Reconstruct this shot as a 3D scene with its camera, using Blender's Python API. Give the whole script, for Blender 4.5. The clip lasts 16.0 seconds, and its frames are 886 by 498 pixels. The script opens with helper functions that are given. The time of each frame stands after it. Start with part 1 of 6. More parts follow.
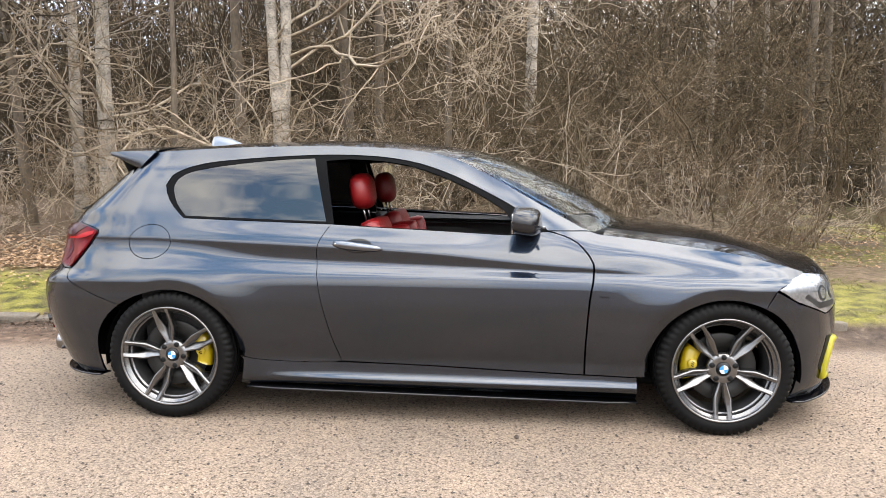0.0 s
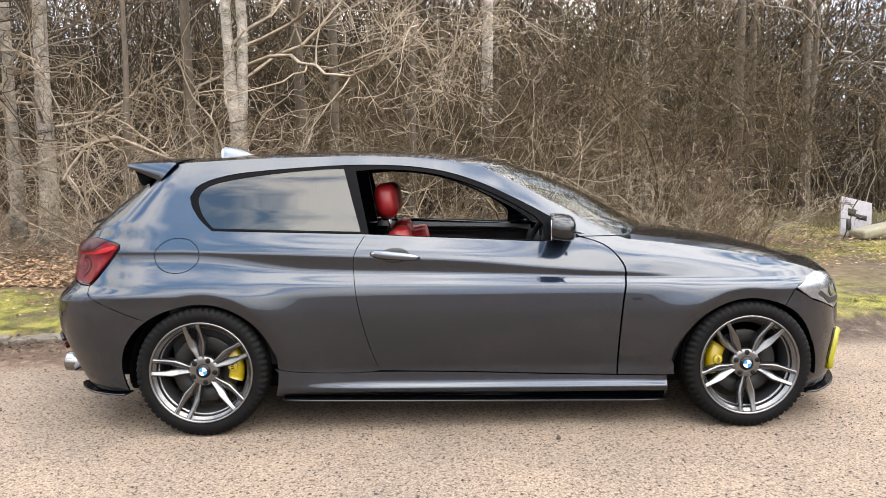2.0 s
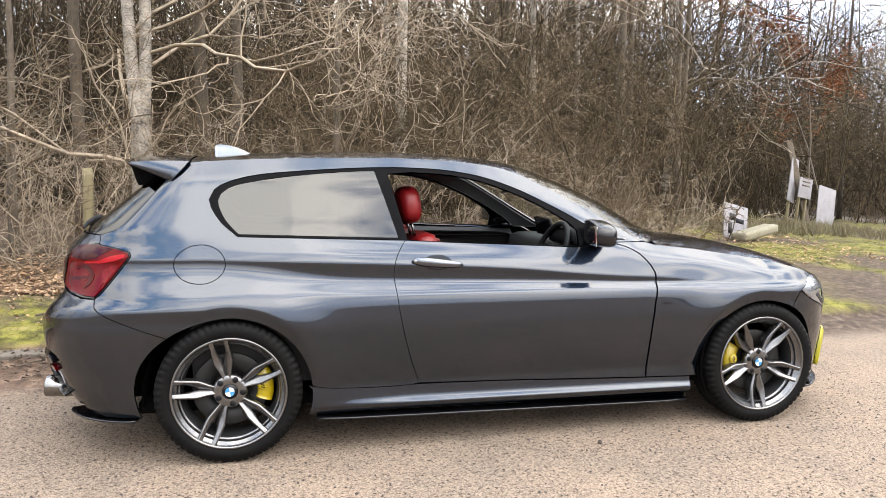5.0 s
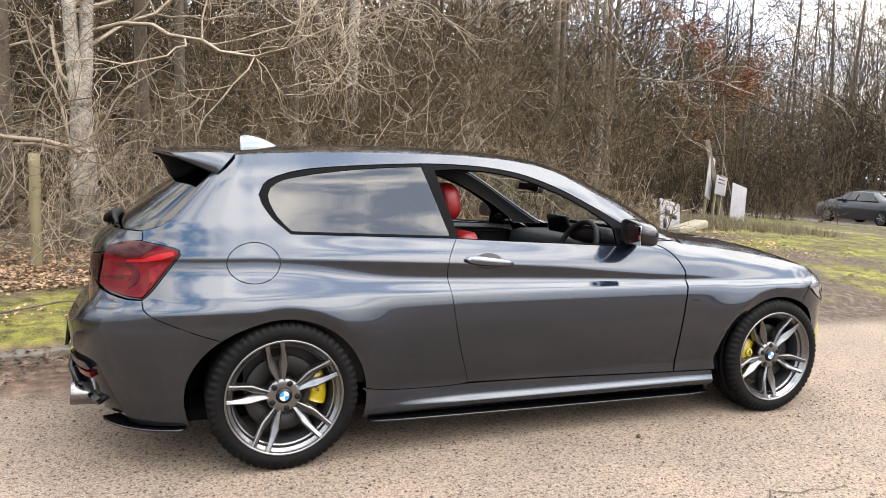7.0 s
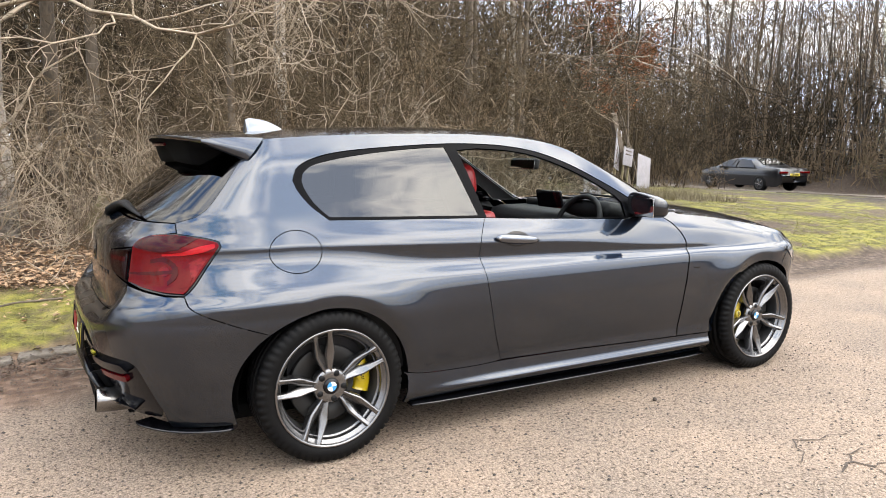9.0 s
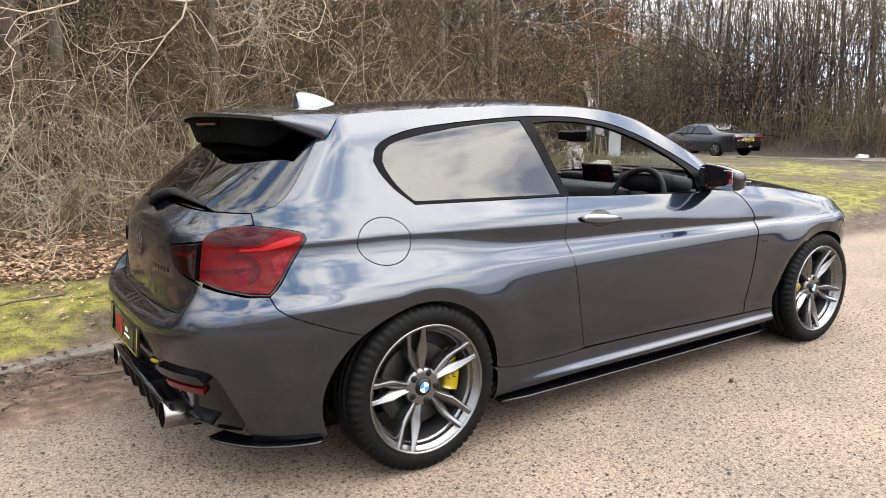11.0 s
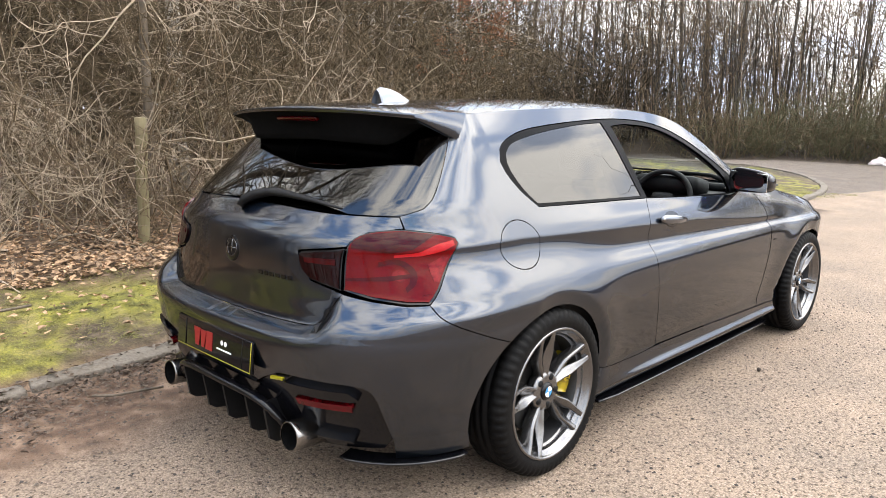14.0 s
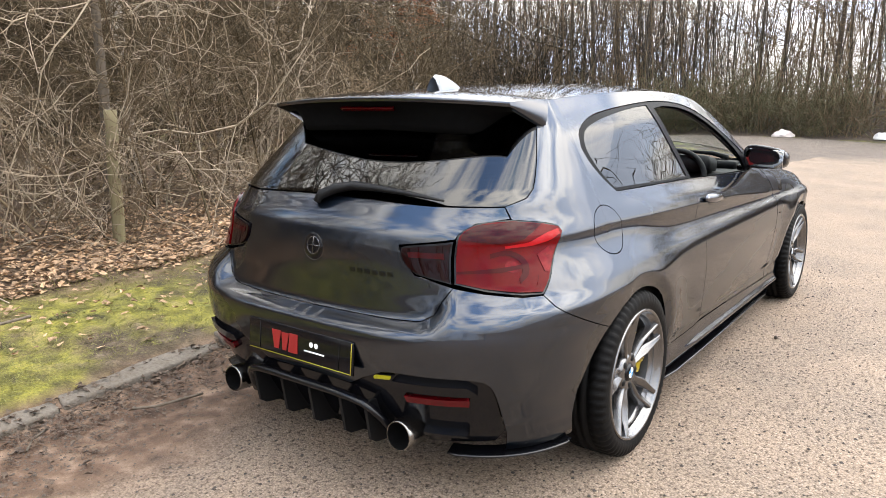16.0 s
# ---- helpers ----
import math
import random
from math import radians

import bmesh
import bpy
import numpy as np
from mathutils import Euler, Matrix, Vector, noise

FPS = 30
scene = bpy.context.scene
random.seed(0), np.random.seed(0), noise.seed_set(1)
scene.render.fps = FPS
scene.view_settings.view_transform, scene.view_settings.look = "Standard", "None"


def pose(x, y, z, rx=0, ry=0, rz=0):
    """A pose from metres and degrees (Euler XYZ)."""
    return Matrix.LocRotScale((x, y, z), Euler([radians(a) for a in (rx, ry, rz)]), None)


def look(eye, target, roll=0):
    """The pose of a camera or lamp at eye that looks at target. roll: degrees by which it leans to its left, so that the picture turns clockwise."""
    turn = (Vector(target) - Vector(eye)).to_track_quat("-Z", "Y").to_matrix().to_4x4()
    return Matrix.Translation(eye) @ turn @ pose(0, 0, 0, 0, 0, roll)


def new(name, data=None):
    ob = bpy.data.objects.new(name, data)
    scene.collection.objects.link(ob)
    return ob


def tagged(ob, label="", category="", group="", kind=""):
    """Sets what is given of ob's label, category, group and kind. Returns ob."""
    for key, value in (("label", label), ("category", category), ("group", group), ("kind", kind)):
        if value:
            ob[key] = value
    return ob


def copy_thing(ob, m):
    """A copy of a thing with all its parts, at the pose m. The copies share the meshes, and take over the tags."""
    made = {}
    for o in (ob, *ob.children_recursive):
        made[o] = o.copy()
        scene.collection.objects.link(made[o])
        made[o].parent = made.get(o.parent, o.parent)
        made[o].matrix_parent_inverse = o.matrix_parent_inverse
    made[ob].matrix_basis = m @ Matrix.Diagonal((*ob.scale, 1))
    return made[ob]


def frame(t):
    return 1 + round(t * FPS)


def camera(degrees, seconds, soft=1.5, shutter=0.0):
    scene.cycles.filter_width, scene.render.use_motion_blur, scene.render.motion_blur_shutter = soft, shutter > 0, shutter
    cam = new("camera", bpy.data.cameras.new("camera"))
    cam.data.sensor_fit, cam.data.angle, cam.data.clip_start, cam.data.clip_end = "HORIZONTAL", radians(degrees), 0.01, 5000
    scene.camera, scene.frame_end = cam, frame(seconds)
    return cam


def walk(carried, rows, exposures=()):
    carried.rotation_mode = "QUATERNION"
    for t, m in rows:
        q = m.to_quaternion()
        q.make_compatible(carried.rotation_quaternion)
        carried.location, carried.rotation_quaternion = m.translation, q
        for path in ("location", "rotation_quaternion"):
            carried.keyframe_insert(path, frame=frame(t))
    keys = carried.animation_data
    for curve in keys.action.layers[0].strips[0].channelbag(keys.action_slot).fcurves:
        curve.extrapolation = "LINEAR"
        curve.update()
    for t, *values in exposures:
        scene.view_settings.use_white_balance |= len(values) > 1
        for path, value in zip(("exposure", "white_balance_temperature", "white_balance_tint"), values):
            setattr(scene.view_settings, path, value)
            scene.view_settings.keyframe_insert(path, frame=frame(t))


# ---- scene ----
cam = camera(62.7, 16.0, 0.35)
PATH = [
    (0, (0.292, -4.294, 1.256), (0.132, -2.313, 1.034), 0.3),
    (0.5, (0.12, -4.433, 1.263), (0.019, -2.446, 1.059), 0.2),
    (1, (0.027, -4.462, 1.263), (-0.028, -2.472, 1.062), -0.3),
    (1.5, (-0.129, -4.395, 1.253), (-0.143, -2.405, 1.047), -0.4),
    (2, (-0.271, -4.36, 1.26), (-0.213, -2.371, 1.06), -0.4),
    (2.5, (-0.471, -4.395, 1.269), (-0.315, -2.41, 1.077), -0.6),
    (3, (-0.624, -4.425, 1.261), (-0.392, -2.447, 1.075), -0.6),
    (3.5, (-0.809, -4.318, 1.256), (-0.516, -2.348, 1.068), -0.3),
    (4, (-0.954, -4.251, 1.264), (-0.596, -2.293, 1.074), -0.0),
    (6.5, (-1.627, -3.923, 1.292), (-0.977, -2.044, 1.075), 1.6),
    (7, (-1.836, -3.88, 1.298), (-1.107, -2.031, 1.078), 1.8),
    (7.5, (-1.946, -3.832, 1.299), (-1.148, -2.013, 1.063), 1.7),
    (8, (-2.042, -3.717, 1.3), (-1.183, -1.929, 1.046), 1.3),
    (8.5, (-2.188, -3.636, 1.301), (-1.261, -1.884, 1.038), 0.8),
    (9, (-2.403, -3.595, 1.299), (-1.411, -1.881, 1.023), 0.3),
    (9.5, (-2.515, -3.538, 1.306), (-1.484, -1.851, 1.008), -0.1),
    (10, (-2.597, -3.366, 1.31), (-1.556, -1.687, 0.995), -0.6),
    (12.5, (-3.08, -2.708, 1.321), (-1.819, -1.209, 0.92), 0.3),
    (13, (-3.262, -2.595, 1.329), (-1.945, -1.143, 0.935), 0.7),
    (13.5, (-3.399, -2.512, 1.336), (-2.028, -1.106, 0.958), 0.7),
    (14, (-3.472, -2.351, 1.328), (-2.056, -0.987, 0.965), 0.7),
    (14.5, (-3.578, -2.205, 1.341), (-2.117, -0.886, 0.988), 0.7),
    (15, (-3.743, -2.108, 1.35), (-2.237, -0.842, 0.99), 0.3),
    (15.5, (-3.843, -2.034, 1.355), (-2.302, -0.817, 0.978), -0.3),
    (16, (-3.844, -1.862, 1.347), (-2.283, -0.68, 0.938), -0.6),
]
walk(cam, [(t, look(eye, target, roll)) for t, eye, target, roll in PATH])
# ---- sky and sun ----
SUN_AZ, SUN_EL = radians(-44), radians(44)      # towards the sun: az from +x, el above the ground
sun_way = Vector((math.cos(SUN_EL) * math.cos(SUN_AZ), math.cos(SUN_EL) * math.sin(SUN_AZ), math.sin(SUN_EL)))
world = bpy.data.worlds.new("sky")
scene.world = world
world.use_nodes = True
wn, wl = world.node_tree.nodes, world.node_tree.links
sky = wn.new("ShaderNodeTexSky")
sky.sky_type, sky.sun_disc = "NISHITA", False
sky.sun_elevation, sky.sun_rotation = SUN_EL, radians(90) - SUN_AZ
sky.air_density, sky.dust_density = 1.0, 0.3
tc = wn.new("ShaderNodeTexCoord")
mp = wn.new("ShaderNodeMapping")
mp.inputs["Scale"].default_value, mp.inputs["Location"].default_value = (1.0, 1.0, 2.2), (5.3, 0.2, 1.9)
cloud = wn.new("ShaderNodeTexNoise")
cloud.inputs["Scale"].default_value, cloud.inputs["Detail"].default_value, cloud.inputs["Roughness"].default_value = 2.9, 10, 0.6
ramp = wn.new("ShaderNodeValToRGB")
ramp.color_ramp.elements[0].position, ramp.color_ramp.elements[1].position = 0.39, 0.545
mixc = wn.new("ShaderNodeMixRGB")
dot = wn.new("ShaderNodeVectorMath")          # clouds are brightest on the sun's side
dot.operation = "DOT_PRODUCT"
dot.inputs[1].default_value = sun_way
glow = wn.new("ShaderNodeMapRange")
glow.inputs["From Min"].default_value, glow.inputs["From Max"].default_value = 0.3, 1.0
glow.inputs["To Min"].default_value, glow.inputs["To Max"].default_value = 12.5, 22.0
shine = wn.new("ShaderNodeVectorMath")
shine.operation = "SCALE"
shine.inputs[0].default_value = (1.02, 0.988, 0.935)
wl.new(tc.outputs["Generated"], dot.inputs[0])
wl.new(dot.outputs["Value"], glow.inputs["Value"])
dome = wn.new("ShaderNodeMapRange")          # a clouded sky is dimmer low down than overhead
dome.inputs["From Max"].default_value = 0.7
dome.inputs["To Min"].default_value, dome.inputs["To Max"].default_value = 0.25, 1.0
bright = wn.new("ShaderNodeMath")
bright.operation = "MULTIPLY"
low = wn.new("ShaderNodeSeparateXYZ")
wl.new(tc.outputs["Generated"], low.inputs["Vector"])
wl.new(low.outputs["Z"], dome.inputs["Value"])
wl.new(glow.outputs["Result"], bright.inputs[0])
wl.new(dome.outputs["Result"], bright.inputs[1])
wl.new(bright.outputs[0], shine.inputs["Scale"])
wl.new(shine.outputs["Vector"], mixc.inputs[2])
wl.new(tc.outputs["Generated"], mp.inputs["Vector"])
wl.new(mp.outputs["Vector"], cloud.inputs["Vector"])
wl.new(cloud.outputs["Fac"], ramp.inputs["Fac"])
sepz = wn.new("ShaderNodeSeparateXYZ")
haze = wn.new("ShaderNodeMapRange")          # the sky pales towards the horizon
haze.inputs["From Min"].default_value, haze.inputs["From Max"].default_value = 0.0, 0.5
haze.inputs["To Min"].default_value, haze.inputs["To Max"].default_value = 0.75, 0.0
most = wn.new("ShaderNodeMath")
most.operation = "MAXIMUM"
wl.new(tc.outputs["Generated"], sepz.inputs["Vector"])
wl.new(sepz.outputs["Z"], haze.inputs["Value"])
wl.new(ramp.outputs["Color"], most.inputs[0])
wl.new(haze.outputs["Result"], most.inputs[1])
wl.new(most.outputs[0], mixc.inputs[0])
blue = wn.new("ShaderNodeVectorMath")
blue.operation = "SCALE"
blue.inputs["Scale"].default_value = 2.8
wl.new(sky.outputs["Color"], blue.inputs[0])
veil = wn.new("ShaderNodeVectorMath")        # thin cloud dims the glare beside the sun
veil.operation = "MINIMUM"
veil.inputs[1].default_value = (4.0, 5.3, 7.8)
wl.new(blue.outputs["Vector"], veil.inputs[0])
wl.new(veil.outputs["Vector"], mixc.inputs[1])
wl.new(mixc.outputs["Color"], wn["Background"].inputs["Color"])
wn["Background"].inputs["Strength"].default_value = 0.14
sun = new("sun", bpy.data.lights.new("sun", "SUN"))
sun.data.energy, sun.data.angle, sun.data.color = 0.4, radians(64), (1.0, 0.90, 0.76)
sun.matrix_world = look((0, 0, 30), Vector((0, 0, 30)) - sun_way)
scene.view_settings.exposure = 1.63
# ---- materials ----
def mat(name, colour, rough=.5, metal=0.0, spread=0.0, scale=8.0, bump=0.0, bump_scale=40.0, coat=0.0, coat_rough=.03, second=None, rand=0.0, spec=.5, stretch=None):
    """A principled surface; spread: how far its colour varies; second: colour of the stains; rand: variation from piece to piece."""
    m = bpy.data.materials.new(name)
    m.use_nodes = True
    n, l = m.node_tree.nodes, m.node_tree.links
    b = n["Principled BSDF"]
    b.inputs["Base Color"].default_value = (*colour, 1)
    b.inputs["Roughness"].default_value, b.inputs["Metallic"].default_value = rough, metal
    b.inputs["Coat Weight"].default_value, b.inputs["Coat Roughness"].default_value = coat, coat_rough
    b.inputs["Specular IOR Level"].default_value = spec
    m.diffuse_color = (*colour, 1)
    co = n.new("ShaderNodeTexCoord")
    where = co.outputs["Object"]
    if stretch:
        mp = n.new("ShaderNodeMapping")
        mp.inputs["Scale"].default_value = stretch
        l.new(where, mp.inputs["Vector"])
        where = mp.outputs["Vector"]
    out = None
    if spread or second:
        t1, t2 = n.new("ShaderNodeTexNoise"), n.new("ShaderNodeTexNoise")
        for t, s in ((t1, scale), (t2, scale * 7.3)):
            t.inputs["Scale"].default_value, t.inputs["Detail"].default_value = s, 6
            l.new(where, t.inputs["Vector"])
        add = n.new("ShaderNodeMath")
        add.operation = "ADD"
        l.new(t1.outputs["Fac"], add.inputs[0])
        l.new(t2.outputs["Fac"], add.inputs[1])
        r = n.new("ShaderNodeMapRange")
        r.inputs["From Min"].default_value, r.inputs["From Max"].default_value = .7, 1.3
        l.new(add.outputs[0], r.inputs["Value"])
        mix = n.new("ShaderNodeMixRGB")
        lo = tuple(max(0, c * (1 - spread)) for c in colour)
        hi = second or tuple(min(1, c * (1 + spread)) for c in colour)
        mix.inputs[1].default_value, mix.inputs[2].default_value = (*lo, 1), (*hi, 1)
        l.new(r.outputs["Result"], mix.inputs[0])
        out = mix.outputs["Color"]
    if rand:
        info = n.new("ShaderNodeObjectInfo")
        geo = n.new("ShaderNodeNewGeometry")
        a = n.new("ShaderNodeMath")
        a.operation = "ADD"
        l.new(info.outputs["Random"], a.inputs[0])
        l.new(geo.outputs["Random Per Island"], a.inputs[1])
        r = n.new("ShaderNodeMapRange")
        r.inputs["From Max"].default_value = 2
        r.inputs["To Min"].default_value, r.inputs["To Max"].default_value = 1 - rand, 1 + rand
        l.new(a.outputs[0], r.inputs["Value"])
        hsv = n.new("ShaderNodeHueSaturation")
        l.new(r.outputs["Result"], hsv.inputs["Value"])
        if out:
            l.new(out, hsv.inputs["Color"])
        else:
            hsv.inputs["Color"].default_value = (*colour, 1)
        out = hsv.outputs["Color"]
    if out:
        l.new(out, b.inputs["Base Color"])
    if bump:
        t = n.new("ShaderNodeTexNoise")
        t.inputs["Scale"].default_value, t.inputs["Detail"].default_value = bump_scale, 5
        l.new(where, t.inputs["Vector"])
        bp = n.new("ShaderNodeBump")
        bp.inputs["Strength"].default_value, bp.inputs["Distance"].default_value = bump, .01
        l.new(t.outputs["Fac"], bp.inputs["Height"])
        l.new(bp.outputs["Normal"], b.inputs["Normal"])
    return m


def glass_mat(name, colour, rough=.0, face=.05):
    """Thin tinted pane: a clear film under a sharp gloss that grows towards grazing angles; face: the gloss seen straight on."""
    m = bpy.data.materials.new(name)
    m.use_nodes = True
    n, l = m.node_tree.nodes, m.node_tree.links
    n.remove(n["Principled BSDF"])
    tr, gl, mx, lw = (n.new("ShaderNode" + k) for k in ("BsdfTransparent", "BsdfGlossy", "MixShader", "LayerWeight"))
    tr.inputs["Color"].default_value = (*colour, 1)
    gl.inputs["Roughness"].default_value = rough
    lw.inputs["Blend"].default_value = .5
    power, grow = n.new("ShaderNodeMath"), n.new("ShaderNodeMath")
    power.operation, grow.operation = "POWER", "MULTIPLY_ADD"
    power.inputs[1].default_value, grow.inputs[1].default_value, grow.inputs[2].default_value = 5, 1 - face, face
    l.new(lw.outputs["Facing"], power.inputs[0])
    l.new(power.outputs[0], grow.inputs[0])
    l.new(grow.outputs[0], mx.inputs["Fac"])
    l.new(tr.outputs[0], mx.inputs[1])
    l.new(gl.outputs[0], mx.inputs[2])
    l.new(mx.outputs[0], n["Material Output"].inputs["Surface"])
    return m


PAINT = mat("grey_metallic_paint", (.0120, .0185, .0310), .38, 1.0, .10, 900, coat=1.0, coat_rough=.065)
PAINT.node_tree.nodes["Principled BSDF"].inputs["Coat IOR"].default_value = 1.64
PAINT.node_tree.nodes["Principled BSDF"].inputs["Specular Tint"].default_value = (.22, .24, .28, 1)
PAINT_DARK = mat("dark_gloss_paint", (.006, .006, .0075), .12, 0, .1, 600, coat=.15, spec=.4)
MIRROR = mat("mirror_glass", (.75, .76, .76), .01, 1.0)
BLACK_GLOSS = mat("gloss_black", (.003, .003, .004), .09, 0, .2, 30, spec=.3)
TRIM_BLACK = mat("black_window_trim", (.003, .003, .0035), .28, 0, .2, 30, spec=.03)
BLACK_SATIN = mat("satin_black_plastic", (.006, .006, .0065), .5, 0, .2, 60, bump=.1, bump_scale=300, spec=.15)
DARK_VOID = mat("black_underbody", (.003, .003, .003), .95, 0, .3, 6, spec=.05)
RUBBER = mat("tyre_rubber", (.0035, .0035, .004), .6, 0, .35, 14, bump=.15, bump_scale=160, second=(.0048, .0045, .0042), spec=.10)
ALLOY = mat("grey_alloy", (.15, .147, .147), .26, .95, .12, 18, coat=.5, coat_rough=.08)
ALLOY_DARK = mat("dark_alloy", (.03, .03, .031), .45, .5, .2, 18)
STEEL = mat("brake_steel", (.010, .0095, .009), .5, .3, .3, 40)
CHROME = mat("polished_steel", (.23, .222, .215), .18, 1.0, .1, 30)
YELLOW = mat("yellow_caliper_paint", (0.312, 0.227, 0), .35, 0, .08, 30, coat=.6)
YELLOW_LINE = mat("yellow_vinyl", (0.262, 0.236, 0.00655), .4, 0, .05, 30)
RED_LEATHER = mat("red_leather", (0.163, 0.00328, 0.00459), .42, 0, .12, 12, bump=.2, bump_scale=220)
CABIN = mat("black_cabin_plastic", (.008, .008, .009), .6, 0, .3, 10, bump=.15, bump_scale=260, spec=.25)
HEADLINER = mat("anthracite_headliner", (.03, .03, .032), .9, 0, .2, 60)
TINT = glass_mat("dark_tinted_glass", (.012, .013, .016), .0, .07)
CLEAR = glass_mat("windscreen_glass", (.75, .80, .78), .0, .045)
LENS_RED = mat("red_lamp_lens", (.072, .0005, .0012), .04, 0, .12, 16, spec=.12)
LENS_BRIGHT = mat("bright_red_lens", (.24, .005, .007), .05, 0, .15, 22, spec=.16)
LENS_DARK = mat("smoked_red_lens", (.006, .0004, .0006), .03, 0, .3, 22, spec=.16)
LENS_PINK = mat("red_lamp_reflector", (.10, .004, .006), .10, .2, .4, 60, spec=.16)
LENS_WHITE = mat("headlamp_lens", (.15, .155, .165), .10, .4, .25, 9, coat=1.0)
WHITE = mat("white_print", (.75, .75, .75), .5, 0, .04, 20)
PLATE_RED = mat("red_print", (0.203, 0.00655, 0.00655), .5, 0, .05, 20)
BLUE = mat("blue_enamel", (.0325, .195, .403), .25, 0, .05, 20, coat=.6)
FIN = mat("silver_blue_paint", (.10, .115, .14), .28, .7, .1, 300, coat=1.0)
SOIL = mat("soil_and_debris", (0.0426, 0.0312, 0.0236), .95, 0, .45, 5, bump=1.0, bump_scale=40, second=(0.0785, 0.0606, 0.0475))
CONCRETE = mat("weathered_concrete", (0.22, 0.187, 0.152), .9, 0, .4, 9, bump=1.0, bump_scale=45, second=(0.0794, 0.064, 0.0472))
BARK_PALE = mat("birch_bark", (.20, .168, .135), .85, 0, .8, 4, bump=.7, bump_scale=26, second=(.42, .37, .31), stretch=(1.6, 1.6, 2.2))
BARK = mat("grey_brown_bark", (0.0891, 0.0692, 0.0498), .9, 0, .4, 6, bump=.7, bump_scale=30, second=(0.133, 0.105, 0.0766), stretch=(1, 1, .3))
TWIG = mat("bare_twig", (0.122, 0.090, 0.057), .9, 0, .35, 9, rand=.4, spec=.15)
HEDGE_TWIG = mat("hedge_twig", (.072, .054, .032), .9, 0, .35, 9, rand=.4, spec=.12)
# pale twigs: some of the light on the front growth is in this colour
TWIG_PALE = mat("pale_lit_twig", (.27, .215, .155), .85, 0, .35, 9, rand=.40)
# same twigs darker: the shade deep among the stems is put into the colour
TWIG_SHADED = mat("shaded_twig", (.036, .027, .0165), .9, 0, .3, 9, rand=.3, spec=.12)
LEAF_DRY = mat("dry_leaf", (0.30, 0.195, 0.115), .8, 0, .4, 30, rand=.75)
LEAF_RUST = mat("rusty_beech_leaf", (0.188, 0.0713, 0.023), .8, 0, .3, 30, rand=.4)
GRASS = mat("grass_blade", (0.120, 0.114, 0.026), .8, 0, .3, 6, rand=.5)
GRASS_DRY = mat("straw_blade", (0.138, 0.114, 0.0622), .8, 0, .3, 6, rand=.4)
POST_WOOD = mat("weathered_post_wood", (0.264, 0.214, 0.121), .9, 0, .4, 10, bump=.6, bump_scale=50, second=(0.15, 0.129, 0.0645), stretch=(1, 1, .15))
BUSH_GREEN = mat("olive_twig", (.075, .068, .030), .85, 0, .35, 9, rand=.35)
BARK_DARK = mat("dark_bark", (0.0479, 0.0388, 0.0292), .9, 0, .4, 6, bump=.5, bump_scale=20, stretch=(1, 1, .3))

LEAF_SCRAP = mat("leaf_scrap", (0.0655, 0.0444, 0.0302), .85, 0, .3, 30, rand=.45)
GRIT = mat("gutter_grit", (0.0605, 0.0464, 0.0363), .9, 0, .3, 30, rand=.6)
HANDLE = mat("satin_grey_handle", (.13, .14, .16), .22, 1.0, .1, 60, coat=.6)
LENS_DEEP = mat("inner_red_lens", (.034, .0003, .0008), .04, 0, .15, 22, spec=.14)
LENS_MID = mat("deep_red_lens", (.026, .0003, .0007), .04, 0, .3, 22, spec=.16)
CRACK = mat("crack_dirt", (0.075, 0.062, 0.052), .95, 0, .4, 20, spec=.05)
PIT_SPECKS = mat("asphalt_pit_specks", (.055, .045, .038), .9, 0, .3, 30, rand=.5)
REFLECTOR = mat("red_reflector", (.06, .001, .0025), .12, 0, .2, 40, spec=.3)
# ---- builders ----
from mathutils.geometry import delaunay_2d_cdt


def part(name, bm, material, parent=None, label="", smooth=True):
    """A bmesh, or (verts, faces), as one mesh object under a thing or a part."""
    me = bpy.data.meshes.new(name)
    if isinstance(bm, tuple):
        me.from_pydata(np.asarray(bm[0], float).reshape(-1, 3).tolist(), [], bm[1] if isinstance(bm[1], list) else bm[1].tolist())
    else:
        bm.to_mesh(me)
        bm.free()
    if smooth:
        me.polygons.foreach_set("use_smooth", [True] * len(me.polygons))
    me.materials.append(material)
    ob = new(name, me)
    if parent:
        ob.parent = parent
    return tagged(ob, label)


def thing(name, label, category, at=(0, 0, 0), group="", kind="", turn=0):
    ob = new(name)
    ob.location, ob.rotation_euler = at, (0, 0, radians(turn))
    ob.empty_display_size = .1
    return tagged(ob, label, category, group, kind)


def box(bm, size, at=(0, 0, 0), rot=None, bevel=0.0):
    """A box of that size about at, with softened edges, into bm."""
    m = Matrix.Translation(at) @ (rot.to_4x4() if rot else Matrix()) @ Matrix.Diagonal((*size, 1))
    made = bmesh.ops.create_cube(bm, size=1, matrix=m)
    if bevel:
        edges = list({e for v in made["verts"] for e in v.link_edges})
        bmesh.ops.bevel(bm, geom=edges, offset=bevel, segments=2, affect="EDGES", profile=.6)
    return bm


def lathe(profile, n=64, axis="y", close=True, start=0.0):
    """Verts and faces of a profile of (radius, along) turned about an axis."""
    k = len(profile)
    v, f = [], []
    for i in range(n):
        a = start + 2 * math.pi * i / n
        for r, d in profile:
            c, s = r * math.cos(a), r * math.sin(a)
            v.append((c, d, s) if axis == "y" else (c, s, d))
    for i in range(n):
        for j in range(k - 1 if not close else k):
            a, b = i * k + j, i * k + (j + 1) % k
            c, d = ((i + 1) % n) * k + (j + 1) % k, ((i + 1) % n) * k + j
            f.append((a, b, c, d))
    return v, f


